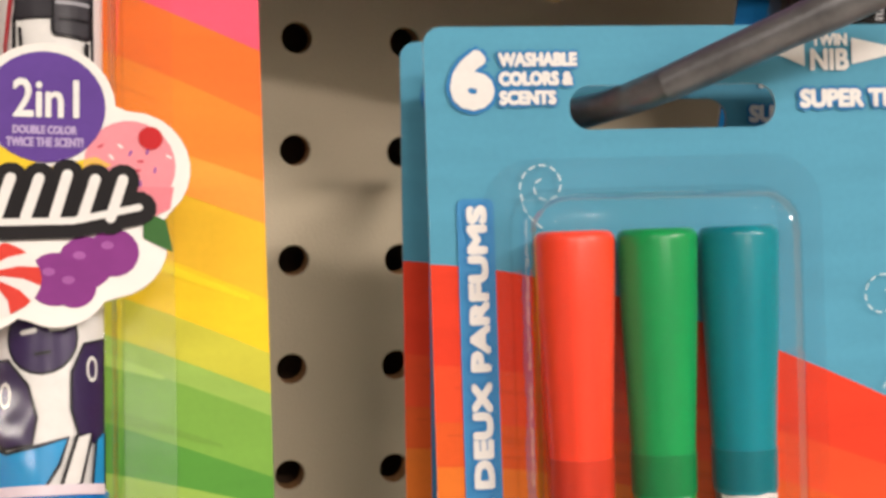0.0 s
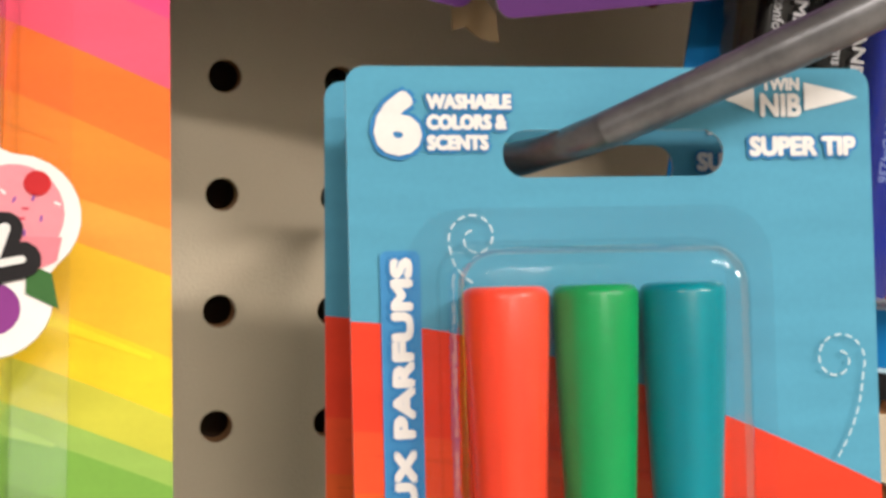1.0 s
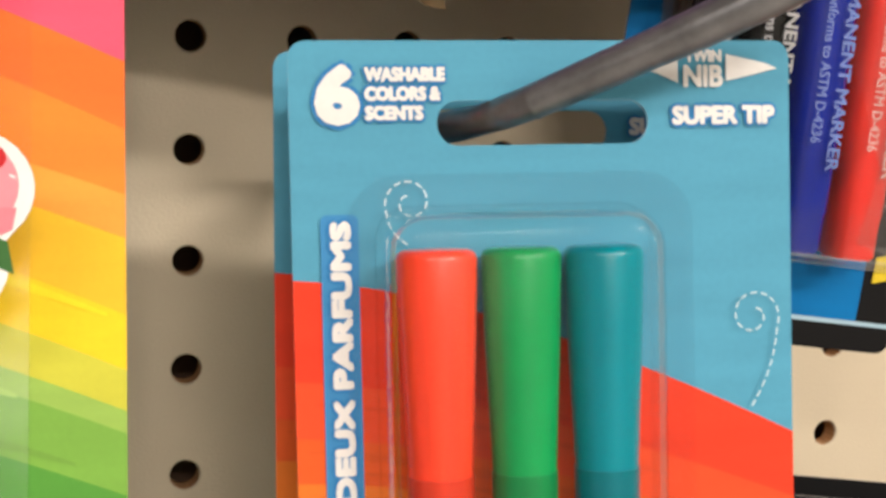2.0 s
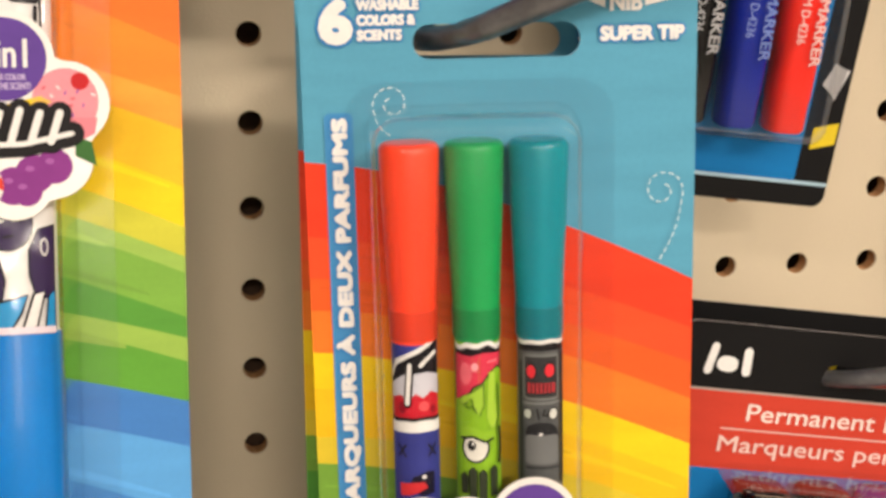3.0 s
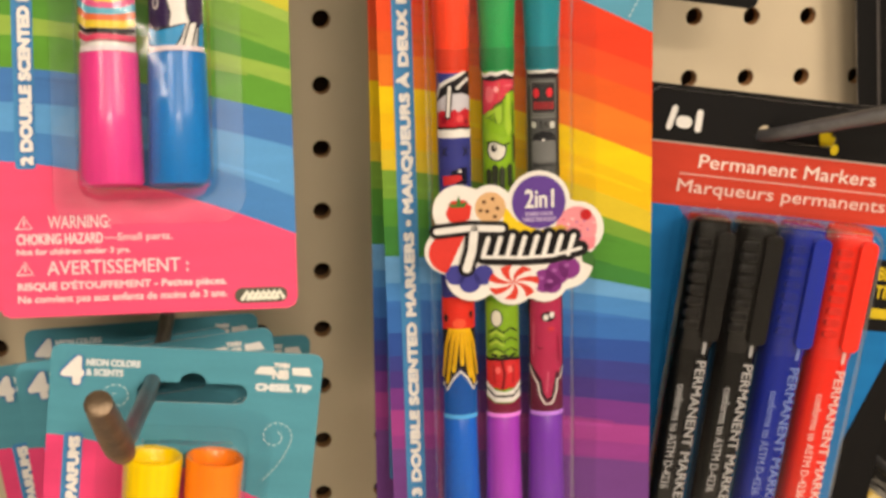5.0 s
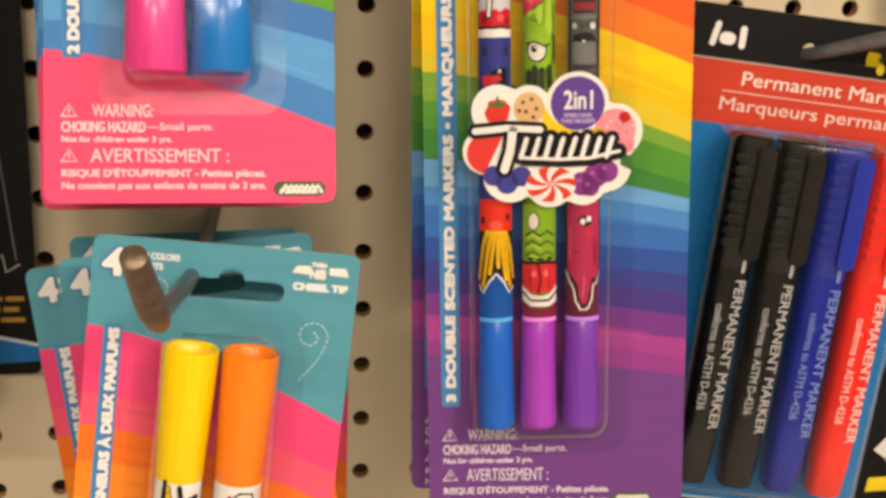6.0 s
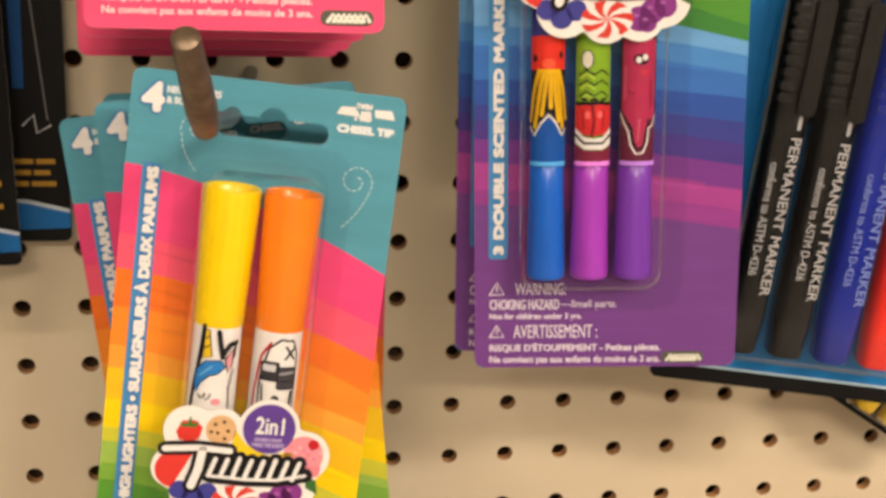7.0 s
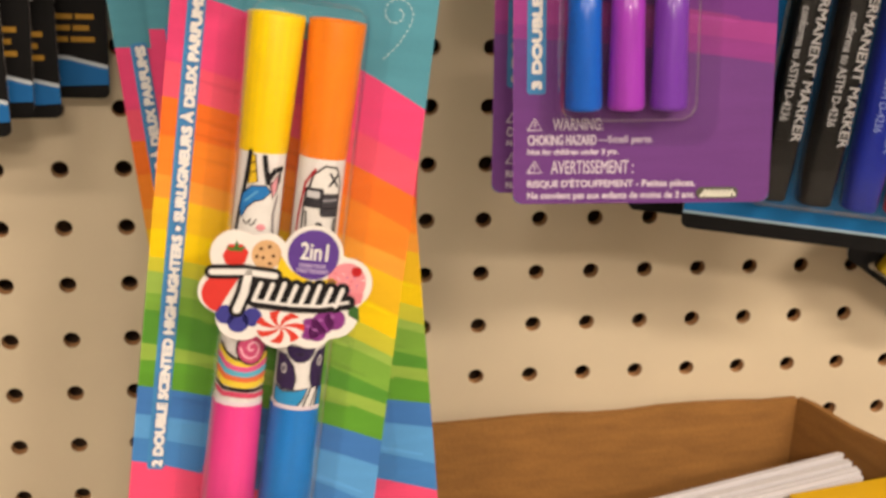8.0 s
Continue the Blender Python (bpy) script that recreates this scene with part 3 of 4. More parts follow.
        it += [line([(-3.6, 167), (-2.6, 168.2), (-1.4, 167.6)], 0.35, (86, 20, 44)), line([(-4.6, 160), (-4.8, 170)], 0.8, (208, 84, 118)), line([(0.2, 176), (-0.2, 182.6)], 0.7, (214, 92, 126)), line([(3.8, 164), (4.2, 172)], 0.6, (140, 28, 62))]
    return it


def broad_art(k, w):
    """The drawings on the two broad barrels: a horned horse over a sweet with a rainbow, a helmet over a spotted cow."""
    it = []
    if k == 0:
        it += patch([(-w, 112), (-6.4, 92), (-5, 87), (-1, 86), (4, 84), (6.4, 86), (w, 92), (w, 114)], (244, 242, 238))
        it += [line([(-4.4, 74.6), (-4.8, 80), (-5.4, 86), (-6.6, 94), (-7.6, 104)], 1.5)]
        it += patch([(-3.9, 75.4), (-2.6, 75.6), (-1.2, 84), (-4.2, 85)], (240, 200, 44), 0.4) + [line([(-3.8, 78.4), (-2.4, 77.6)], 0.4), line([(-3.8, 81.4), (-2, 80.4)], 0.4)]
        it += [line([(0.4, 76), (1.2, 80), (2.2, 84)], 1.6), line([(2.2, 83), (4.4, 80), (6.8, 79.6)], 1.8), line([(6.6, 80), (6.2, 84)], 0.9)]
        it += patch([(3.0, 84.6), (5.6, 81.4), (5.8, 86), (4.2, 89)], (242, 168, 178), 0.5)
        it += patch([(-6.6, 93), (-6.0, 88.4), (-3, 85.4), (1.6, 85.0), (3.4, 87), (1, 89.4), (-1.6, 90.2), (-4, 92.6), (-5.4, 96)], (40, 128, 204), 0.4) + [line([(-4.6, 90.4), (-1, 87)], 0.6, (110, 180, 226))]
        it += [line([(-4.6, 96.6), (-3.8, 97.6), (-2.8, 97.2), (-2.4, 96)], 0.5), line([(-2.2, 98), (-1.2, 97.4), (-0.6, 96)], 0.4)] + spot(1.2, 98.4, 1.5, 1.1, (240, 158, 168))
        it += [line([(6.2, 88), (5.0, 94), (5.6, 100), (4.6, 106)], 0.6, (120, 112, 122)), line([(-6, 106), (-3, 109.6), (1, 109)], 0.5)]
        it += patch(girth(122, 134, w, 0.4), (238, 236, 234))
        for j, (col, q) in enumerate((((30, 26, 32), 0.4), ((244, 214, 70), 1.7), ((232, 96, 150), 1.7), ((96, 186, 214), 1.7), ((240, 120, 70), 1.5), ((244, 214, 70), 1.6), ((30, 26, 32), 0.7), ((222, 74, 110), 1.2))):
            v = 142.0 + 1.72 * j
            it.append(("rainbow_arc", stroke([(-w, v - 4.4 + 0.5 * j), (-6, v - 1.4 + 0.3 * j), (-2.5, v + 0.4), (1.5, v + 0.6), (5, v - 0.6 + 0.2 * j), (w, v - 3 + 0.5 * j)], q + 0.5), col))
        it += spot(2.6, 138.4, 4.8, 5.2, (206, 78, 122), 0.6)
        it += [line([(2.6 + 0.42 * a / 60 * math.cos(radians(a)), 138.4 + 0.46 * a / 60 * math.sin(radians(a))) for a in range(60, 560, 40)], 0.7, (246, 186, 204))]
    else:
        it += patch([(-5.2, 112), (-5.4, 90), (-3, 80), (0.5, 77), (4.6, 77.4), (6.6, 82), (6.8, 100), (6.2, 112)], (242, 240, 236), 0.7)
        it += [line([(-7.6, 108), (-7.2, 94), (-5.6, 83), (-2.6, 78.4)], 0.9, (190, 44, 54)), line([(2.4, 79.4), (5.4, 83.2)], 0.8), line([(5.4, 79.4), (2.4, 83.2)], 0.8)]
        it += patch(rounded(-5.2, 84.4, 0.6, 90.4, 0.7), (58, 56, 62), 0.4) + patch(rounded(-4.6, 85.2, -0.4, 87.4, 0.4), (214, 214, 218))
        it += patch(rounded(0.4, 86, 6.2, 93, 0.8), (70, 68, 74), 0.5) + [line([(1, 88), (5.8, 87.6)], 0.6, (170, 170, 176)), line([(1.4, 90.6), (5.6, 90.2)], 0.5, (30, 28, 32))]
        it += patch([(-2.2, 108), (-2, 98), (-0.4, 95), (1.2, 95.4), (2.4, 99), (2.4, 108)], (34, 32, 38)) + [line([(-4.4, 92), (-3.6, 100), (-4.6, 108)], 0.6), line([(5.6, 94), (5.0, 108)], 0.9)] + spot(-3.6, 103, 0.9, 1.2, (236, 150, 158))
        it += patch(girth(122, 158, w, 0.2), (240, 238, 234))
        purple = (56, 40, 82)
        it += spot(-0.8, 137, 4.6, 4.9, purple, 0.4) + spot(-1.0, 133.2, 2.0, 1.1, (240, 92, 142))
        it += [line([(-3.4, 136.4), (-1.8, 136.2)], 0.7, PALE_LINE), line([(0.4, 136.0), (2.0, 135.8)], 0.7, PALE_LINE), line([(-1.6, 139.4), (0.2, 139.2)], 0.5)]
        it += patch([(-w, 140), (-5.6, 140), (-2.6, 143.6), (-1.4, 148), (-2, 151.6), (-6, 152), (-w, 150)], purple, 0.4) + patch([(w, 137), (5.0, 138), (3.2, 142), (3.2, 147), (4.4, 151), (w, 152)], purple, 0.4)
        for x, v in ((-6.0, 144.8), (6.4, 141.4)):
            it += spot(x, v, 1.0, 1.8, PALE_LINE) + spot(x, v, 0.6, 1.3, purple)
        it += patch([(-w, 151), (-5.6, 152.6), (-1, 151.8), (2.8, 150.8), (1.6, 154.4), (-0.4, 157.6), (-6, 157.6), (-w, 156)], (44, 154, 216), 0.5)
        it += patch([(4.0, 150.6), (6.4, 150.2), (4.6, 157), (1.8, 157.4)], (240, 238, 234), 0.5) + patch([(7.2, 151), (w, 150), (w, 157.6), (6.4, 157.6)], (44, 154, 216), 0.4)
    return it


# ---- structure ----
PITCH, ROW0 = 0.0254, 1.40


def pegboard():
    cols, rows, seg, R = range(-14, 17), range(-12, 22), 16, 0.0035
    V, F, idx = [], [], []
    h = PITCH / 2
    ring = [(math.cos(2 * math.pi * i / seg), math.sin(2 * math.pi * i / seg)) for i in range(seg)]
    for c in cols:
        for r in rows:
            x0, z0 = c * PITCH, ROW0 - r * PITCH
            k = len(V)
            for cx, cz in ring:
                m = max(abs(cx), abs(cz))
                V.append((x0 + h * cx / m, 0, z0 + h * cz / m))
            for rr, y in ((R * 1.10, 0), (R, 0.0004), (R, 0.005)):
                for cx, cz in ring:
                    V.append((x0 + rr * cx, y, z0 + rr * cz))
            for j in range(3):
                for i in range(seg):
                    a, b = k + j * seg + i, k + j * seg + (i + 1) % seg
                    F.append((a, b, b + seg, a + seg))
                    idx.append(0 if j < 2 else 1)
    me = mesh_of("wall_pegboard", V, F, M_PEG)
    me.materials.append(M_HOLE)
    me.polygons.foreach_set("material_index", idx)
    weld(me)
    return tagged(new("wall_pegboard", me), "cream painted pegboard wall with rows of round holes", "wall", kind="structure")


def block(name, x0, y0, z0, x1, y1, z1, material, label, category):
    V = [(x, y, z) for x in (x0, x1) for y in (y0, y1) for z in (z0, z1)]
    F = [(0, 1, 3, 2), (4, 6, 7, 5), (0, 4, 5, 1), (2, 3, 7, 6), (0, 2, 6, 4), (1, 5, 7, 3)]
    return tagged(new(name, mesh_of(name, V, F, material)), label, category, kind="structure")


pegboard()
# wall_back is an added panel; its dark colour stands for shade in the holes
block("wall_back", -4, 0.02, 0, 5, 0.05, 3.1, M_HOLE_SHADE, "added dark panel that stands for shade in the pegboard holes", "wall")
block("floor", -4, -4, -0.1, 5, 0.05, 0, M_FLOOR, "beige vinyl shop floor", "floor")
block("ceiling", -4, -4, 3.1, 5, 0.05, 3.2, M_CEIL, "pale shop ceiling", "ceiling")
block("wall_south", -4, -4.1, 0, 5, -4, 3.1, M_WALL, "plain pale wall across the aisle", "wall")
block("wall_west", -4.1, -4, 0, -4, 0.05, 3.1, M_WALL, "plain pale wall", "wall")
block("wall_east", 5, -4, 0, 5.1, 0.05, 3.1, M_WALL, "plain pale wall", "wall")
block("wall_upper", -4, 0.0, 1.7176, 5, 0.018, 3.1, M_WALL, "plain wall above the pegboard", "wall")
block("wall_lower", -4, 0.0, 0.0, 5, 0.018, 0.8536, M_WALL, "plain wall below the pegboard", "wall")
block("wall_left", -4, 0.0, 0.8536, -0.3683, 0.018, 1.7176, M_WALL, "plain wall beside the pegboard", "wall")
block("wall_right", 0.4191, 0.0, 0.8536, 5, 0.018, 1.7176, M_WALL, "plain wall beside the pegboard", "wall")
block("shelf", -0.36, -0.32, 0.905, 0.42, -0.001, 0.925, M_WALL, "pale metal shelf under the pegboard", "shelf")


# ---- blister cards ----
BLUE_A, TEAL_C = (92, 166, 196), (84, 158, 178)


def marker(parent, name, cu, prof, depth, cap_a, cap_b, seam, barrel, v):
    """A marker with two caps and a printed barrel; v: the four ends along it."""
    m = part(name, lathe_mesh("barrel", [q for q in prof if v[1] <= q[0] <= v[2]], cu, plastic(*barrel), depth), parent)
    part("cap", lathe_mesh("cap", [q for q in prof if q[0] <= v[1]], cu, plastic(*cap_a), depth), m)
    part("cap", lathe_mesh("cap", [q for q in prof if q[0] >= v[2]], cu, plastic(*cap_b), depth), m)
    return m


def super_card(m, label):
    """The card with three slim double-ended markers."""
    W, H = 87.5, 261
    c = thing("marker_card", m, label, "marker pack", "marker packs on hooks")
    slot = rounded(24.7, 10.1, 61.5, 17.6, 3.6)
    part("backing_card", slab_mesh("backing_card", [rounded(0, 0, W, H, 3), slot], -0.5, 0, ink(*BLUE_A)), c)
    bands([(39.5, 69), (65.8, 89), (83.2, 109), (110, 134), (138.4, 153), (164.4, 171), (183.5, 193), (205, 214)],
          [[(0.6, (240, 66, 34)), (0.4, (246, 84, 40))], [(0.45, (240, 98, 36)), (0.55, (246, 128, 40))],
           [(0.35, (252, 212, 20)), (0.4, (248, 198, 22)), (0.25, (226, 200, 50))],
           [(0.3, (120, 166, 60)), (0.4, (82, 150, 54)), (0.3, (62, 134, 60))],
           [(0.3, (104, 166, 220)), (0.3, (72, 138, 206)), (0.4, (54, 112, 190))],
           [(0.4, (46, 84, 166)), (0.3, (58, 66, 146)), (0.3, (74, 56, 138))],
           [(0.35, (120, 56, 142)), (0.4, (166, 66, 146)), (0.25, (150, 62, 144))], [(1, (116, 66, 140))]],
          W, H, c)
    edge = ink(58, 134, 196)
    letter("6", (4.2, 3.9, 11.8, 14.1), 0.4, WHITE, c, bold=0.8, outline=edge, grow=0.7)
    for s, a, b, r in (("WASHABLE", 4.4, 6.9, 26.2), ("COLORS &", 7.6, 10.1, 25.4), ("SCENTS", 10.8, 13.3, 22.4)):
        letter(s, (12.5, a, r, b), 0.4, WHITE, c, bold=0.23, outline=edge, grow=0.45)
    twin_nib(c, 60.2, 1.6, 85.2, 8.1, 0.4, False)
    letter("SUPER TIP", (65.8, 11.2, 84.6, 14.6), 0.4, WHITE, c, bold=0.27, outline=edge, grow=0.5)
    flat("side_strip", rounded(4.7, 28.8, 11.0, 223.5, 1.2), 0.4, ink(72, 146, 204), c)
    letter("3 DOUBLE SCENTED MARKERS \u2022 MARQUEURS \u00c0 DEUX PARFUMS", (5.4, 29.8, 10.3, 222), 0.55, WHITE, c, turn=90, bold=0.38, outline=edge, grow=0.6)
    dashes(curl(19.6, 27.0, 4.3, (20.4, 35.0), -1), c)
    dashes(curl(80.0, 48.0, 4.9, (78.6, 65.5)), c)
    pr = [(34.7, 4.6), (34.75, 5.4), (35.0, 6.0), (35.5, 6.45), (36.3, 6.65), (48, 6.3), (71, 5.35), (78.5, 5.3), (79, 5.1), (110, 5.1), (190, 5.1), (190.5, 5.5), (200, 5.6), (226, 6.2), (227.2, 6.0), (227.9, 5.5), (228.2, 4.6)]
    tones = (((255, 72, 40), (0, 96, 206), (52, 60, 142)), ((24, 156, 80), (166, 58, 190), (128, 186, 36)), ((0, 136, 152), (120, 56, 176), (92, 92, 96)))
    for k, (ca, cb, bl) in enumerate(tones):
        cu = 22.9 + 14.1 * k
        mk = marker(c, "marker", cu, pr, 7.0, ca, cb, 0, bl, (34.7, 79, 190, 228.2))
        w = 6.4
        dark = tuple(int(x * 0.84) for x in ca)
        part("cap_sleeve", lathe_mesh("cap_sleeve", [(71.6, 5.1), (71.65, 5.5), (78.2, 5.4), (78.6, 5.0)], cu, plastic(*dark), 7.0), mk)
        items = slim_art(k, w)
        items += [("cap_ring", girth(189.2, 190.6, w), tuple(min(255, x + 90) for x in cb))]
        paint(mk, cu, 5.15, 7.0, items)
    part("blister", blister_mesh("blister", 13.5, 27.5, 61.5, 233, 14.2, M_CLEAR), c, "clear moulded blister")
    part("blister_flange", slab_mesh("blister_flange", [rounded(9, 22.5, 69, 241, 9), rounded(13.8, 27.8, 61.2, 232.7, 6)], 0.55, 0.8, M_FLANGE, 0.1), c, "clear sealed flange")
    sticker(c, 40.0, 131.4, 0.148, 14.5)
    warning(c, 1.06, 1.0, 5.0, 231.6, (228, 214, 232), second=34)
    maker_mark(c, 62.5, 255.6, 77.0, 259.6)
    return c


def neon_card(m, label, bare=False):
    """The card with two thick double-ended highlighters."""
    W, H = 84.5, 232
    c = thing("highlighter_card", m, label, "highlighter pack", "highlighter packs on hooks")
    slot = rounded(26.5, 11.2, 60.9, 17.8, 3.2)
    bump = [(39 + 0.2, 11.2)] + [(43.5 - 4.2 * math.cos(radians(a)), 11.2 - 3.4 * math.sin(radians(a))) for a in range(10, 171, 20)] + [(47.8, 11.2)]
    slot = bump + slot
    part("backing_card", slab_mesh("backing_card", [rounded(0, 0, W, H, 3.4), slot], -0.5, 0, ink(*TEAL_C)), c)
    bands([(29.4, 57.9), (62.6, 87.2), (95.2, 116.6), (120, 143.8), (160, 174.6), (187, 210)],
          [[(0.62, (242, 74, 130)), (0.38, (250, 92, 120))], [(0.4, (248, 120, 40)), (0.35, (252, 142, 44)), (0.25, (252, 166, 60))],
           [(0.45, (246, 196, 34)), (0.35, (252, 214, 14)), (0.2, (206, 204, 60))],
           [(0.16, (156, 192, 84)), (0.22, (126, 176, 66)), (0.2, (88, 154, 52)), (0.18, (152, 188, 78)), (0.24, (96, 162, 50))],
           [(0.32, (66, 126, 196)), (0.38, (92, 164, 224)), (0.3, (70, 136, 204))], [(1, (250, 84, 128))]], W, H, c)
    edge = ink(58, 124, 186)
    letter("4", (3.2, 3.6, 10.2, 13.0), 0.4, WHITE, c, bold=0.7, outline=edge, grow=0.6)
    letter("NEON COLORS", (10.6, 4.4, 27, 6.8), 0.4, ink(226, 236, 240), c, bold=0.2)
    letter("& SCENTS", (10.6, 7.6, 22, 10.0), 0.4, ink(226, 236, 240), c, bold=0.2)
    twin_nib(c, 62.6, 3.2, 81.2, 8.8, 0.4, True)
    letter("CHISEL TIP", (63.2, 10.2, 81.4, 13.0), 0.4, ink(236, 242, 244), c, bold=0.3)
    flat("side_strip", rounded(5.2, 28.6, 11.0, 189.5, 1.2), 0.4, ink(72, 146, 204), c)
    letter("2 DOUBLE SCENTED HIGHLIGHTERS \u2022 SURLIGNEURS \u00c0 DEUX PARFUMS", (5.9, 29.6, 10.4, 188.6), 0.55, WHITE, c, turn=90, bold=0.38, outline=edge, grow=0.6)
    if bare:
        return c
    dashes(curl(20.5, 16.5, 5.0, (22, 31), -1), c)
    dashes(curl(71.0, 28.0, 5.6, (67.5, 44)), c)
    pr = [(37, 7.0), (32.8, 7.7), (32.1, 8.2), (31.9, 8.6), (32.1, 8.95), (33.0, 9.1), (74.5, 7.75), (75, 7.55), (110, 7.55), (157.5, 7.7), (158, 8.2), (175, 8.5), (194.5, 9.0), (195.5, 8.2)]
    tones = (((255, 216, 0), (240, 64, 150), (238, 234, 232)), ((255, 136, 24), (0, 122, 208), (238, 234, 232)))
    for k, (ca, cb, bl) in enumerate(tones):
        cu = 32.6 + 19.0 * k
        mk = marker(c, "highlighter", cu, pr, 9.4, ca, cb, 0, bl, (31.9, 75, 158, 195.5))
        w = 9.0
        items = broad_art(k, w)
        items += [("cap_ring", girth(157, 158.4, w), (240, 226, 236))]
        paint(mk, cu, 7.72, 9.4, items)
    part("blister", blister_mesh("blister", 22.3, 25.4, 62.6, 199, 19.4, M_CLEAR), c, "clear moulded blister")
    part("blister_flange", slab_mesh("blister_flange", [rounded(15.5, 19.5, 70, 206, 8), rounded(22.6, 25.7, 62.3, 198.7, 6)], 0.55, 0.8, M_FLANGE, 0.1), c, "clear sealed flange")
    sticker(c, 42.8, 116.5, 0.143, 19.7)
    warning(c, 1.09, 0.9, 5.0, 203.0, (250, 220, 226), second=44)
    maker_mark(c, 66.0, 225.6, 81.5, 230.0)
    return c


def permanent_pen(parent, u0, u1, v0, v1, lean, rgb, ink_rgb, depth=7.5, clip=True):
    """A permanent marker with a ribbed cap and a clip, its words along the barrel."""
    R = (u1 - u0) / 2 - 0.6
    cu = (u0 + u1) / 2
    cap = v0 + (v1 - v0) * 0.36
    L = v1 - v0
    p = part("permanent_marker", lathe_mesh("barrel", [(cap, R * 0.93), (cap + 0.5, R * 0.94), (v1 - 16, R * 0.89), (v1 - 9, R * 0.87), (v1 - 8.4, R * 0.84), (v1 - 1, R * 0.82), (v1, R * 0.72)], 0, plastic(*rgb, 0.17), depth, power=3.2), parent)
    part("cap", lathe_mesh("cap", [(v0, R * 0.78), (v0 + 0.8, R * 0.92), (v0 + 8, R), (cap - 1, R * 1.0), (cap, R * 0.97)], 0, plastic(*rgb, 0.17), depth, power=3.2), p)
    if clip:
        me = slab_mesh("clip", [rounded(R * 0.15, v0 + 3.5, R * 0.92, cap - 4, 2.2)], depth + R * 0.9, depth + R + 1.6, plastic(*[min(255, int(x * 1.08) + 6) for x in rgb], 0.17), 0.3)
        part("clip", me, p)
        for i in range(8):
            me = slab_mesh("rib", [rounded(-R * 0.75, v0 + 7 + 4.4 * i, -R * 0.1, v0 + 9.2 + 4.4 * i, 0.8)], depth + R * 0.7, depth + R + 0.08, plastic(*[int(x * 0.9) for x in rgb]), 0.15)
            part("rib", me, p)
    I = ink(*ink_rgb)
    a = v0 + L * 0.31
    flat("maker_mark", stroke([(R * 0.42, a + L * 0.01), (R * 0.42, a + L * 0.055)], R * 0.16), depth + R + 0.35, I, p)
    letter("PERMANENT MARKER", (R * 0.18, a + L * 0.08, R * 0.66, v1 - L * 0.175), depth + R + 0.35, I, p, turn=-90, bold=0.12)
    letter("conforms to ASTM D-4236", (-R * 0.52, a + L * 0.15, -R * 0.12, v1 - L * 0.23), depth + R + 0.35, I, p, turn=-90, bold=0.06)
    # stand the pen on its place, leaning
    p.matrix_basis = Matrix.Translation((cu * MM, 0, -v0 * MM)) @ Matrix.Rotation(radians(lean), 4, "Y") @ Matrix.Translation((0, 0, v0 * MM))
    return p


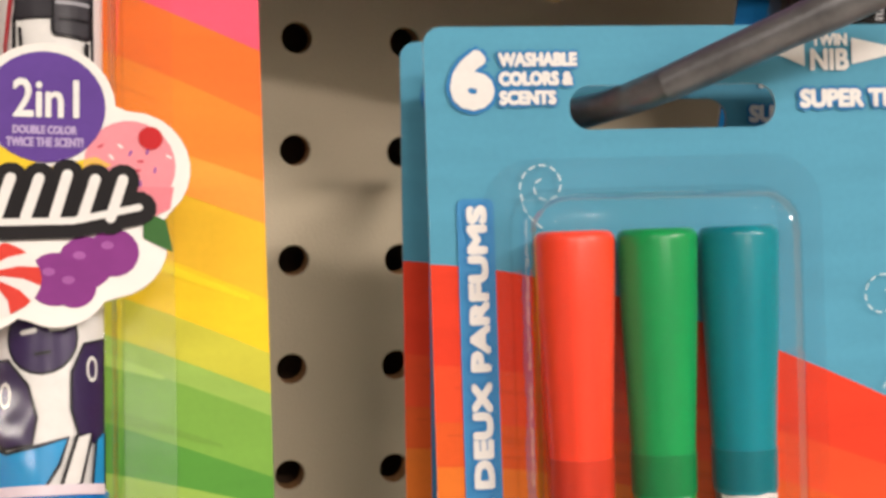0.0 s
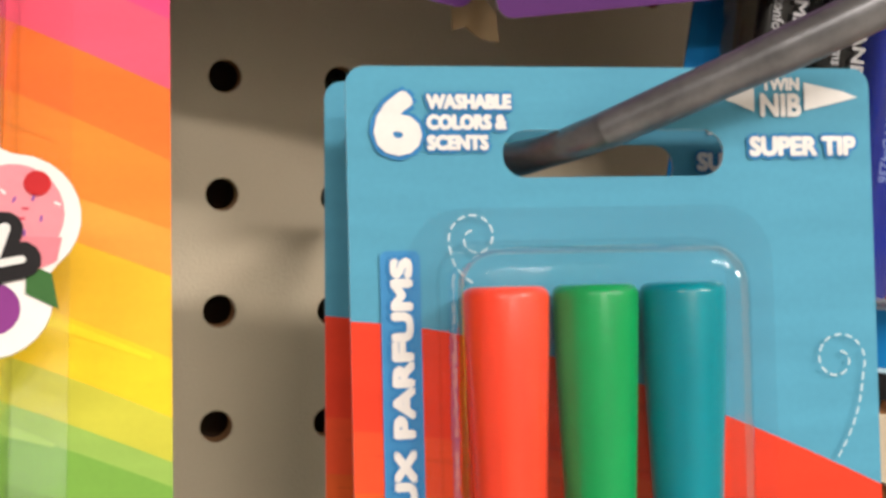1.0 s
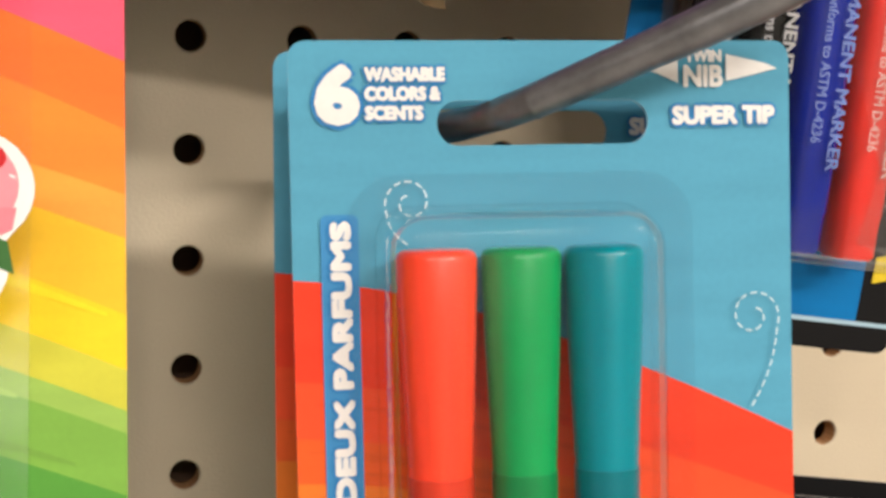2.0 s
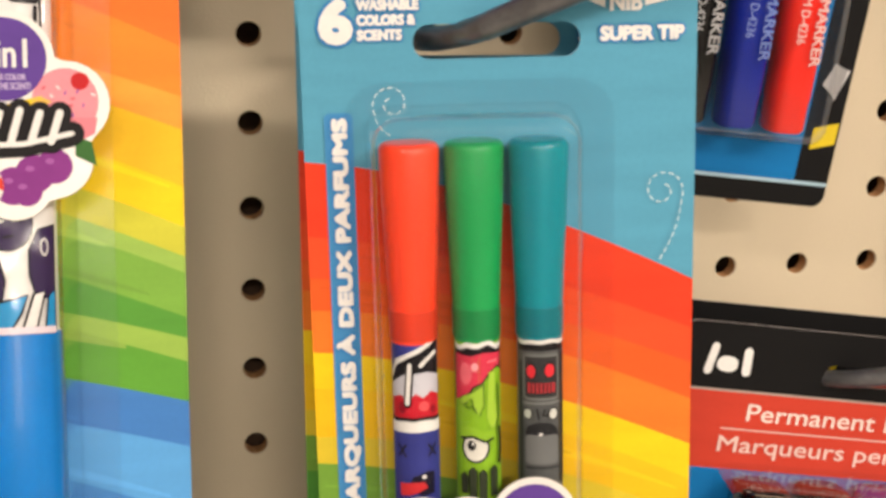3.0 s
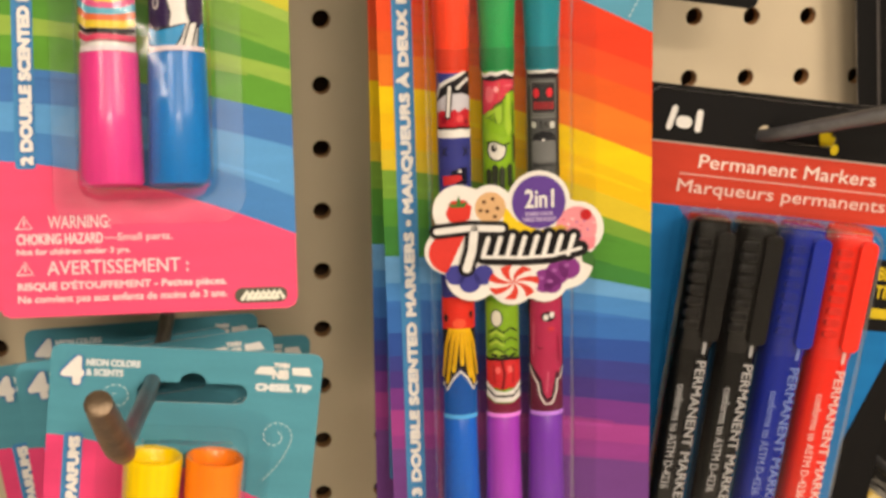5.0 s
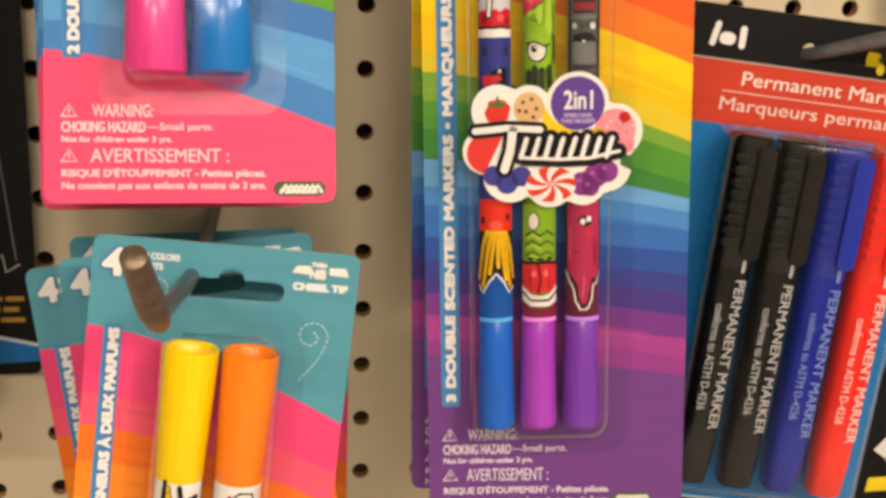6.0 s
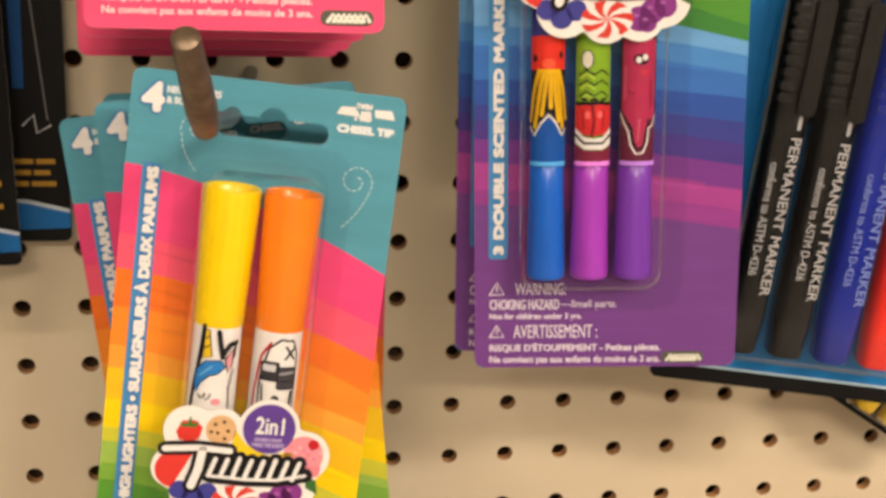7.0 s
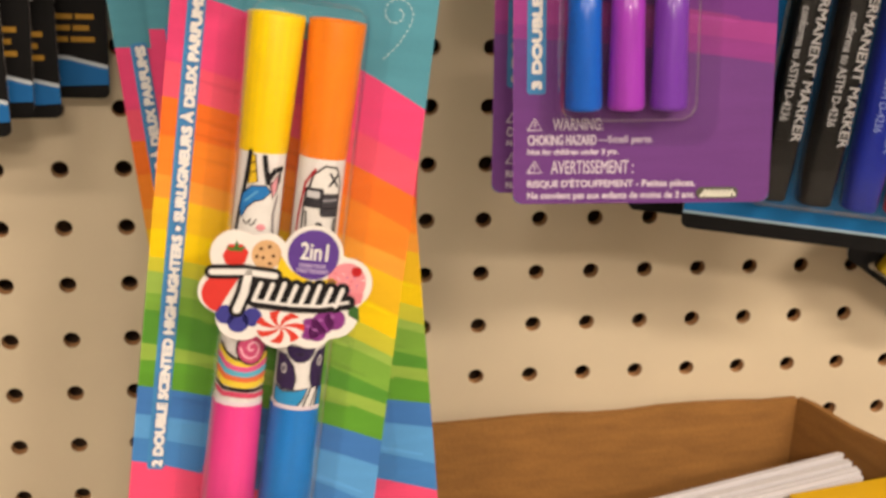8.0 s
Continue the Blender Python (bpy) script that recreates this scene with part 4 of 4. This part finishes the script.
def pen_card(m, label, W, H, pens, foot=6.0, black_from=0.86):
    """A black, red and blue card with four permanent markers."""
    c = thing("permanent_marker_card", m, label, "marker pack", "permanent marker packs on hooks")
    part("backing_card", slab_mesh("backing_card", [rounded(0, 0, W, H, 3.5), rounded(W * 0.36, 9.4, W * 0.62, 14.6, 2.5)], -0.5, 0, BLACK), c)
    flat("red_field", [(0.1, 19.2), (W - 0.1, 19.2), (W - 0.1, 41.6), (0.1, 41.6)], 0.15, ink(206, 66, 46), c)
    flat("pale_rule", [(0.1, 18.6), (W - 0.1, 18.6), (W - 0.1, 19.2), (0.1, 19.2)], 0.25, ink(190, 170, 160), c)
    flat("blue_field", [(0.1, 41.6), (W - 0.1, 41.6), (W - 0.1, 75), (W * black_from, H * 0.66), (W * black_from, H - foot - 1), (0.1, H - foot - 1)], 0.15, ink(14, 118, 186), c)
    flat("pale_rule", [(0.1, H - foot - 1), (W - 0.1, H - foot - 1), (W - 0.1, H - foot), (0.1, H - foot)], 0.25, ink(176, 206, 220), c)
    for pts, wd in (([(9.4, 6.8), (8.2, 13.6)], 2.2), ([(12.6, 11.4), (14.2, 11.5)], 4.4), ([(18.7, 7.6), (18.9, 13.4)], 2.4)):
        flat("maker_mark", stroke(pts, wd), 0.25, WHITE, c)
    letter("Permanent Markers", (21.5, 22.2, W * 0.78, 27.2), 0.35, ink(246, 226, 216), c, bold=0.06)
    letter("Marqueurs permanents", (15.0, 31.8, W * 0.83, 38.0), 0.35, ink(240, 206, 196), c, bold=0.06)
    flat("thin_rule", [(15, 29.6), (W * 0.83, 29.6), (W * 0.83, 30.0), (15, 30.0)], 0.35, ink(236, 200, 190), c)
    flat("yellow_drop", disc(W * 0.62, 15.2, 1.5, 2.0), 0.3, ink(240, 214, 40), c)
    flat("yellow_disc", disc(W * 0.86, 13.0, 7.0), 0.3, ink(246, 214, 30), c)
    letter("4", (W * 0.86 - 2.4, 8.6, W * 0.86 + 2.4, 15.2), 0.45, BLACK, c, bold=0.14)
    flat("black_tag", rounded(W * 0.845, 54, W - 0.5, 82, 1), 0.3, BLACK, c)
    letter("BULLET", (W * 0.86, 57, W * 0.97, 62), 0.45, ink(240, 214, 40), c, bold=0.09)
    letter("TIP", (W * 0.86, 64, W * 0.92, 69), 0.45, ink(240, 214, 40), c, bold=0.09)
    flat("yellow_bar", [(W * 0.86, 73), (W * 0.97, 73), (W * 0.97, 77), (W * 0.86, 77)], 0.45, ink(214, 190, 40), c)
    flat("white_scrawl", stroke([(W * 0.90, H - 34), (W * 0.93, H - 40), (W * 0.95, H - 30), (W * 0.98, H - 38)], 0.8), 0.35, ink(226, 226, 226), c)
    flat("yellow_bar", [(W * 0.90, H - 22), (W * 0.99, H - 24), (W * 0.99, H - 18), (W * 0.90, H - 16)], 0.35, ink(226, 200, 40), c)
    for q in pens:
        permanent_pen(c, *q)
    u0, u1 = pens[0][0] - 2.5, pens[-1][1] + 2.5
    lean = radians(pens[0][4])
    v0, v1 = pens[0][2] - 3, pens[0][3] + 3
    me = blister_mesh("blister", u0, v0, u1, v1, 19.5, M_CLEAR, 5)
    for v in me.vertices:
        v.co.x += math.tan(lean) * (v.co.z + v0 * MM) * -1 * -1
    part("blister", me, c, "clear moulded blister")
    return c


# hanging packs
A = (-0.1005, -0.1697, 0.115)
card_a = super_card(basis(*A, 0.0043, 1.4239, 2.58), "blue rainbow card of three slim scented markers on a hook")
ca = copy_thing(card_a, basis(*A, 0.0027, 1.4243, 1.5, back=0.018))
ca["label"] = "matching rainbow marker card hung close behind another"

B = (-0.1274, -0.0296, 0.3553)
C = (-0.1015, 0.0129, 0.1043)
card_c = neon_card(basis(*C, -0.0976, 1.2647, -6.8, 1.012), "teal and pink card of two highlighters, hanging askew")
for x, z, rho, back, lab in ((-0.1122, 1.2505, 5.0, 0.026, "teal highlighter card leaning behind another card"),
                             (-0.1262, 1.2420, 7.0, 0.050, "teal highlighter card fanned out behind two others"),
                             ):
    k = copy_thing(card_c, basis(*C, x, z, rho, back=back))
    k["label"] = lab
bare = neon_card(basis(*C, -0.1130, 1.2480, 1.0, 1.012, 0.076), "teal highlighter card deep in the stack", True)
copy_thing(bare, basis(*C, -0.0920, 1.2385, -1.0, back=0.084))["label"] = "teal highlighter card hung close to the pegboard"
card_b = copy_thing(card_c, basis(*B, -0.1063, 1.5051, -0.39, 1.037 / 1.012))
card_b["label"] = "rainbow highlighter card with a pink foot, hung above others"
for i, (a, c) in enumerate(((-0.1050, 0.31), (-0.0835, 0.25), (-0.0620, 0.19))):
    k = copy_thing(bare, basis(a, -0.03, c, -0.1105 - 0.0040 * i, 1.5022 - 0.0032 * i, -0.3 + 0.3 * i, 1.037 / 1.012))
    k["label"] = "rainbow highlighter card stacked behind another of its kind"

D = (-0.0605, -0.1213, 0.0547)
BLK, NAVY, RED = (5, 5, 6), (14, 36, 146), (238, 42, 28)
W_T = (176, 176, 178)
TONES = ((BLK, W_T), (BLK, W_T), (NAVY, (120, 140, 210)), (RED, (244, 196, 190)))
pens_d = [(18.2 + 17.7 * i, 35.3 + 17.7 * i, 42.6 - 0.4 * i, 176.4, -0.7, c, t) for i, (c, t) in enumerate(TONES)]
card_d = pen_card(basis(*D, 0.1082, 1.3352, -6.27), "black and blue card of four permanent markers, hanging askew", 114, 194, pens_d)
k = copy_thing(card_d, basis(*D, 0.0910, 1.3362, -6.0, back=0.022))
k["label"] = "matching permanent marker card hung behind another"
pens_e = [(3.8 + 13.9 * i, 17.6 + 13.9 * i, 46, 148.4, -2.6, c, t) for i, (c, t) in enumerate(TONES)]
card_e = pen_card(basis(-0.045, -0.05, 0.0, 0.0947, 1.537, -6.5), "smaller blue card of four permanent markers on a higher hook", 78, 170, pens_e, black_from=0.87)


def dark_card(m, label, W=85, H=200):
    """A black card with a blue swoosh at its foot and a few lines of yellow print."""
    c = thing("dark_pen_card", m, label, "pen pack", "dark pen packs")
    part("backing_card", slab_mesh("backing_card", [rounded(0, 0, W, H, 3)], -0.5, 0, BLACK), c)
    top = [(0.3, H - 14), (W * 0.3, H - 12.5), (W * 0.55, H - 15.5), (W * 0.68, H - 17), (W * 0.82, H - 16), (W - 0.3, H - 12.5)]
    sw = top + [(W - 0.2, H - 5.5), (W * 0.7, H - 4.5), (0.2, H - 5.0)]
    flat("blue_swoosh", sw, 0.15, ink(24, 108, 176), c)
    flat("pale_rule", stroke([(min(max(u, 0.9), W - 0.9), v) for u, v in top], 1.5), 0.25, ink(196, 206, 214), c)
    flat("blue_stripe", [(W - 20, 0.5), (W - 13, 0.5), (W - 15, H * 0.70), (W - 19, H * 0.70)], 0.15, ink(20, 74, 132), c)
    for i in range(3):
        for a, b in ((W - 20, W - 13 - i), (W - 12 - i, W - 5 - 2 * (i % 2)), (W - 42, W - 33 + i), (W - 32 + i, W - 24 - 3 * (i % 2)), (W - 66, W - 52)):
            flat("yellow_print", [(a, H - 33 + 4.4 * i), (b, H - 33 + 4.4 * i), (b, H - 31 + 4.4 * i), (a, H - 31 + 4.4 * i)], 0.2, ink(176, 132, 46), c)
    # highlights along the pens, painted as thin pale strokes
    for a, b in (((W - 12, H - 100), (W - 7, H - 48)), ((W - 28, H - 120), (W - 31, H - 60)), ((W - 46, H - 110), (W - 50, H - 52))):
        flat("pen_highlight", stroke([a, b], 0.5), 0.2, ink(120, 118, 116), c)
    flat("white_scrawl", stroke([(W - 16, H - 46), (W - 12, H - 50), (W - 11, H - 43), (W - 6, H - 46)], 0.7), 0.25, ink(190, 190, 190), c)
    for a in (W - 58, W - 36):
        part("black_pen", lathe_mesh("black_pen", [(24, 3.4), (25, 4.2), (70, 4.2), (72, 3.8), (H - 48, 3.6), (H - 44, 2.4)], a, plastic(12, 12, 13), 4.4, power=2.6), c)
    part("blister", blister_mesh("blister", W - 66, 20, W - 26, H - 42, 9.5, M_CLEAR, 4), c, "clear moulded blister")
    return c


def by_corner(bx, bz, y, rho, W, H, right=True):
    """The pose of a card that hangs in a plane of constant y, by its lower right (or left) corner."""
    r = radians(rho)
    ex, ez = (math.cos(r), math.sin(r)), (-math.sin(r), math.cos(r))
    w = W * MM if right else 0
    return basis(y, 0, 0, bx - w * ex[0] + H * MM * ez[0], bz - w * ex[1] + H * MM * ez[1], rho)


f1 = dark_card(by_corner(-0.1296, 1.1785, -0.012, -0.8, 85, 200), "black pen card with a blue swoosh and yellow print")
for x, z, y, r in ((-0.1462, 1.1748, -0.028, 0.6), (-0.1545, 1.1785, -0.040, -1.2), (-0.1612, 1.1740, -0.052, 1.0)):
    copy_thing(f1, by_corner(x, z, y, r, 85, 200))


def purple_card(m, label):
    c = thing("marker_card", m, label, "marker pack", "marker packs on hooks")
    part("backing_card", slab_mesh("backing_card", [rounded(0, 0, 87.5, 130, 3)], -0.5, 0, ink(92, 44, 112)), c)
    flat("rainbow_band", [(0.1, 40), (87.4, 48), (87.4, 66), (0.1, 60)], 0.15, ink(146, 62, 140), c)
    warning(c, 1.0, 1.0, 5.0, 92, (190, 170, 196))
    return c


purple_card(by_corner(0.0328, 1.4363, -0.060, -9, 87.5, 130), "purple foot of a marker card on a higher hook")
purple_card(by_corner(0.0349, 1.4342, -0.068, 9, 87.5, 130, False), "purple foot of a marker card hanging askew")
torn = thing("torn_paper", basis(-0.050, 0, 0, 0.0324, 1.4414, 0), "torn corner of beige paper behind purple cards", "paper")
part("scrap", slab_mesh("scrap", [[(0, 0), (4, -1), (9, 4), (10, 9.5), (6, 9), (3, 7), (0.5, 8)]], 0, 0.4, ink(206, 176, 130, 0.7), 0), torn)

h1 = thing("black_card", basis(-0.014, 0, 0, 0.2010, 1.452, 9), "plain black card hung high on the pegboard", "pen pack")
part("backing_card", slab_mesh("backing_card", [rounded(0, 0, 90, 165, 3)], -0.5, 0, BLACK), h1)
part("blister", blister_mesh("blister", 10, 8, 84, 150, 9, M_CLEAR, 4), h1, "clear moulded blister")
flat("grey_rule", [(9, 1), (10, 1), (10, 164), (9, 164)], 0.2, ink(92, 88, 86), h1)

y1 = thing("highlighter_pack", by_corner(0.1815, 1.1110, -0.030, -34, 70, 90, False), "black pack with yellow highlighters, partly hidden", "pen pack")
part("backing_card", slab_mesh("backing_card", [rounded(0, 0, 70, 90, 5)], -0.5, 0, BLACK), y1)
for i in range(3):
    part("yellow_highlighter", lathe_mesh("yellow_highlighter", [(30, 4.2), (32, 4.8), (84, 4.8), (86, 4.0)], 20 + 15 * i, plastic(226, 190, 30), 4.6, power=3), y1)
part("blister", blister_mesh("blister", 10, 22, 62, 88, 10, M_CLEAR, 4), y1, "clear moulded blister")


# ---- peg hooks ----
def tube_mesh(name, path, radii, material, seg=18):
    """A bent rod through the points of path."""
    P = [Vector(p) for p in path]
    V, F = [], []
    up = Vector((0, 0, 1))
    for i, p in enumerate(P):
        d = (P[min(i + 1, len(P) - 1)] - P[max(i - 1, 0)]).normalized()
        a = d.cross(up).normalized()
        b = a.cross(d)
        for j in range(seg):
            t = 2 * math.pi * j / seg
            V.append(tuple(p + radii[i] * (math.cos(t) * a + math.sin(t) * b)))
    for i in range(len(P) - 1):
        for j in range(seg):
            q, r = i * seg + j, i * seg + (j + 1) % seg
            F.append((q, r, r + seg, q + seg))
    F.append(tuple(range(seg))[::-1])
    F.append(tuple(range((len(P) - 1) * seg, len(P) * seg)))
    me = mesh_of(name, V, F, material)
    me.shade_smooth()
    me.set_sharp_from_angle(angle=radians(50))
    return me


def smooth_path(pts, n=5):
    """Rounds the bends of a path."""
    out = [Vector(pts[0])]
    for i in range(1, len(pts) - 1):
        a, b, c = (Vector(q) for q in pts[i - 1:i + 2])
        p, q = b + (a - b) * 0.3, b + (c - b) * 0.3
        for k in range(n + 1):
            t = k / n
            out.append(p * (1 - t) ** 2 + b * 2 * t * (1 - t) + q * t * t)
    out.append(Vector(pts[-1]))
    return [tuple(v) for v in out]


def peg_hook(label, pts, r, end=None, r_end=0.0, sleeve=False):
    h = thing("peg_hook", Matrix.Translation(pts[0]), label, "hook", "peg hooks")
    o = Vector(pts[0])
    path = smooth_path([tuple(Vector(p) - o) for p in pts])
    part("rod", tube_mesh("rod", path, [r * (1 + 0.05 * math.sin(i * 1.9)) for i in range(len(path))], M_STEEL), h)
    if end:
        e = smooth_path([tuple(Vector(p) - o) for p in end])
        n = len(e)
        rr = [r_end * (0.86 + 0.14 * min(1, 3 * i / n)) for i in range(n)]
        rr[-1] = r_end * 0.84
        e.append(tuple(Vector(e[-1]) + (Vector(e[-1]) - Vector(e[-2])).normalized() * 0.0008))
        rr.append(r_end * 0.55)
        if sleeve:
            part("sleeve", tube_mesh("sleeve", e, rr, M_STEEL), h, "scuffed grey steel sleeve")
        else:
            part("plated_end", tube_mesh("plated_end", e, rr, M_BRONZE), h, "worn bronze-plated hook end")
    return h


peg_hook("bent steel peg hook holding rainbow marker cards",
         [(0.0275, -0.0006, 1.4000), (0.0300, -0.030, 1.4045), (0.0372, -0.0890, 1.4118), (0.0665, -0.1100, 1.4294), (0.0960, -0.1290, 1.4480)], 0.0028,
         [(0.0432, -0.0933, 1.4154), (0.0665, -0.1100, 1.4294), (0.0962, -0.1291, 1.4481)], 0.0035, True)
peg_hook("steel peg hook with an upturned bronze end",
         [(-0.0600, -0.0006, 1.2430), (-0.0640, -0.060, 1.2460), (-0.0685, -0.1090, 1.2500), (-0.0752, -0.1780, 1.2655), (-0.0758, -0.1850, 1.2720)], 0.0026,
         [(-0.0752, -0.1770, 1.2640), (-0.0757, -0.1840, 1.2690), (-0.0787, -0.2060, 1.2915)], 0.0040)
peg_hook("grey steel peg hook holding permanent marker cards",
         [(0.1330, -0.0006, 1.3080), (0.1370, -0.040, 1.3110), (0.1473, -0.0750, 1.3168), (0.1800, -0.1000, 1.3300), (0.2130, -0.1240, 1.3430)], 0.0023,
         [(0.1540, -0.0801, 1.3195), (0.1800, -0.1000, 1.3300), (0.2132, -0.1241, 1.3431)], 0.0029, True)
for hx, hz, hl, lb in ((-0.050, 1.496, 0.17, "steel peg hook above holding rainbow cards"), (0.145, 1.520, 0.09, "steel peg hook holding a smaller pen card"),
                       (-0.178, 1.366, 0.09, "steel peg hook holding dark pen cards"), (0.010, 1.560, 0.08, "steel peg hook holding a purple card"),
                       (0.078, 1.560, 0.08, "steel peg hook holding a tilted purple card"), (0.240, 1.452, 0.07, "steel peg hook holding a black card"),
                       (0.245, 1.155, 0.07, "steel peg hook holding a black pack")):
    peg_hook(lb, [(hx, -0.0006, hz), (hx, -hl * 0.5, hz), (hx, -hl * 0.85, hz), (hx, -hl, hz + 0.012)], 0.0026)


# ---- the carton below ----
def wall_piece(name, a, b, z0, z1, t, material, parent):
    a, b = Vector((*a, 0)), Vector((*b, 0))
    n = Vector((-(b - a).y, (b - a).x, 0)).normalized() * t
    V, F = [], []
    k = 14
    rnd = random.Random(3)
    for i in range(k + 1):
        p = a + (b - a) * i / k
        w = 0.0007 * math.sin(i * 1.3) + rnd.uniform(-0.0003, 0.0003)
        for q in (p, p + n):
            V += [(q.x, q.y, z0), (q.x, q.y, z1 + w)]
    for i in range(k):
        o, u = 4 * i, 4 * i + 4
        F += [(o, u, u + 1, o + 1), (o + 2, o + 3, u + 3, u + 2), (o + 1, u + 1, u + 3, o + 3), (o, o + 2, u + 2, u)]
    F += [(0, 1, 3, 2), (4 * k, 4 * k + 2, 4 * k + 3, 4 * k + 1)]
    return part(name, mesh_of(name, V, F, material), parent)


carton = thing("cardboard_box", Matrix.Translation((0.06, -0.07, 0.925)), "open brown cardboard display box on the shelf", "box")
o = Vector((0.06, -0.07))


def rel(x, y):
    return (x - o.x, y - o.y)


Zt = 1.0290 - 0.925
wall_piece("back_panel", rel(-0.060, -0.0185), rel(0.1826, -0.0060), 0, Zt, 0.003, M_KRAFT, carton)
wall_piece("side_panel", rel(0.1826, -0.0060), rel(0.2270, -0.1150), 0, Zt, 0.003, M_KRAFT, carton)
wall_piece("side_panel", rel(-0.016, -0.1275), rel(-0.060, -0.0185), 0, Zt, 0.003, M_KRAFT, carton)
wall_piece("front_panel", rel(0.2270, -0.1150), rel(-0.016, -0.1275), 0, Zt * 0.8, 0.003, M_KRAFT, carton)
bot = [rel(-0.058, -0.0205), rel(0.181, -0.008), rel(0.225, -0.113), rel(-0.015, -0.125)]
part("bottom", mesh_of("bottom", [(x, y, 0.002) for x, y in bot], [(0, 1, 2, 3)], M_KRAFT), carton)
for i in range(9):
    ax, ay, bx, by = 0.078 - 0.0004 * i, -0.0722 - 0.0022 * i, 0.1895 + 0.0002 * i, -0.0385 - 0.0024 * i
    p = thing("white_pad", Matrix.Translation((ax, ay, 0.928)), "white paper pad standing in the cardboard box", "paper pad", "paper pads in the box")
    top = 0.0895 + 0.0012 * math.sin(i * 2.2)
    a, b = Vector((0, 0, 0)), Vector((bx - ax, by - ay, 0))
    n = Vector((-(b - a).y, (b - a).x, 0)).normalized() * -0.0017
    V = [tuple(q) for q in (a, b, b + n, a + n)] + [tuple(q + Vector((0, 0, top))) for q in (a, b, b + n, a + n)]
    part("paper_block", mesh_of("paper_block", V, [(0, 1, 5, 4), (1, 2, 6, 5), (2, 3, 7, 6), (3, 0, 4, 7), (4, 5, 6, 7), (3, 2, 1, 0)], M_PAPER), p)
ye = thing("yellow_pack", Matrix.Translation((0.150, -0.0735, 0.928)), "bright yellow paper pack standing in the cardboard box", "paper pack")
V = [(0, 0, 0), (0.056, 0.0105, 0), (0.062, -0.018, 0), (0.004, -0.028, 0)]
V += [(x, y, 0.0905) for x, y, z in V]
part("paper_block", mesh_of("paper_block", V, [(0, 1, 5, 4), (1, 2, 6, 5), (2, 3, 7, 6), (3, 0, 4, 7), (4, 5, 6, 7), (3, 2, 1, 0)], ink(248, 196, 36, 0.5)), ye)
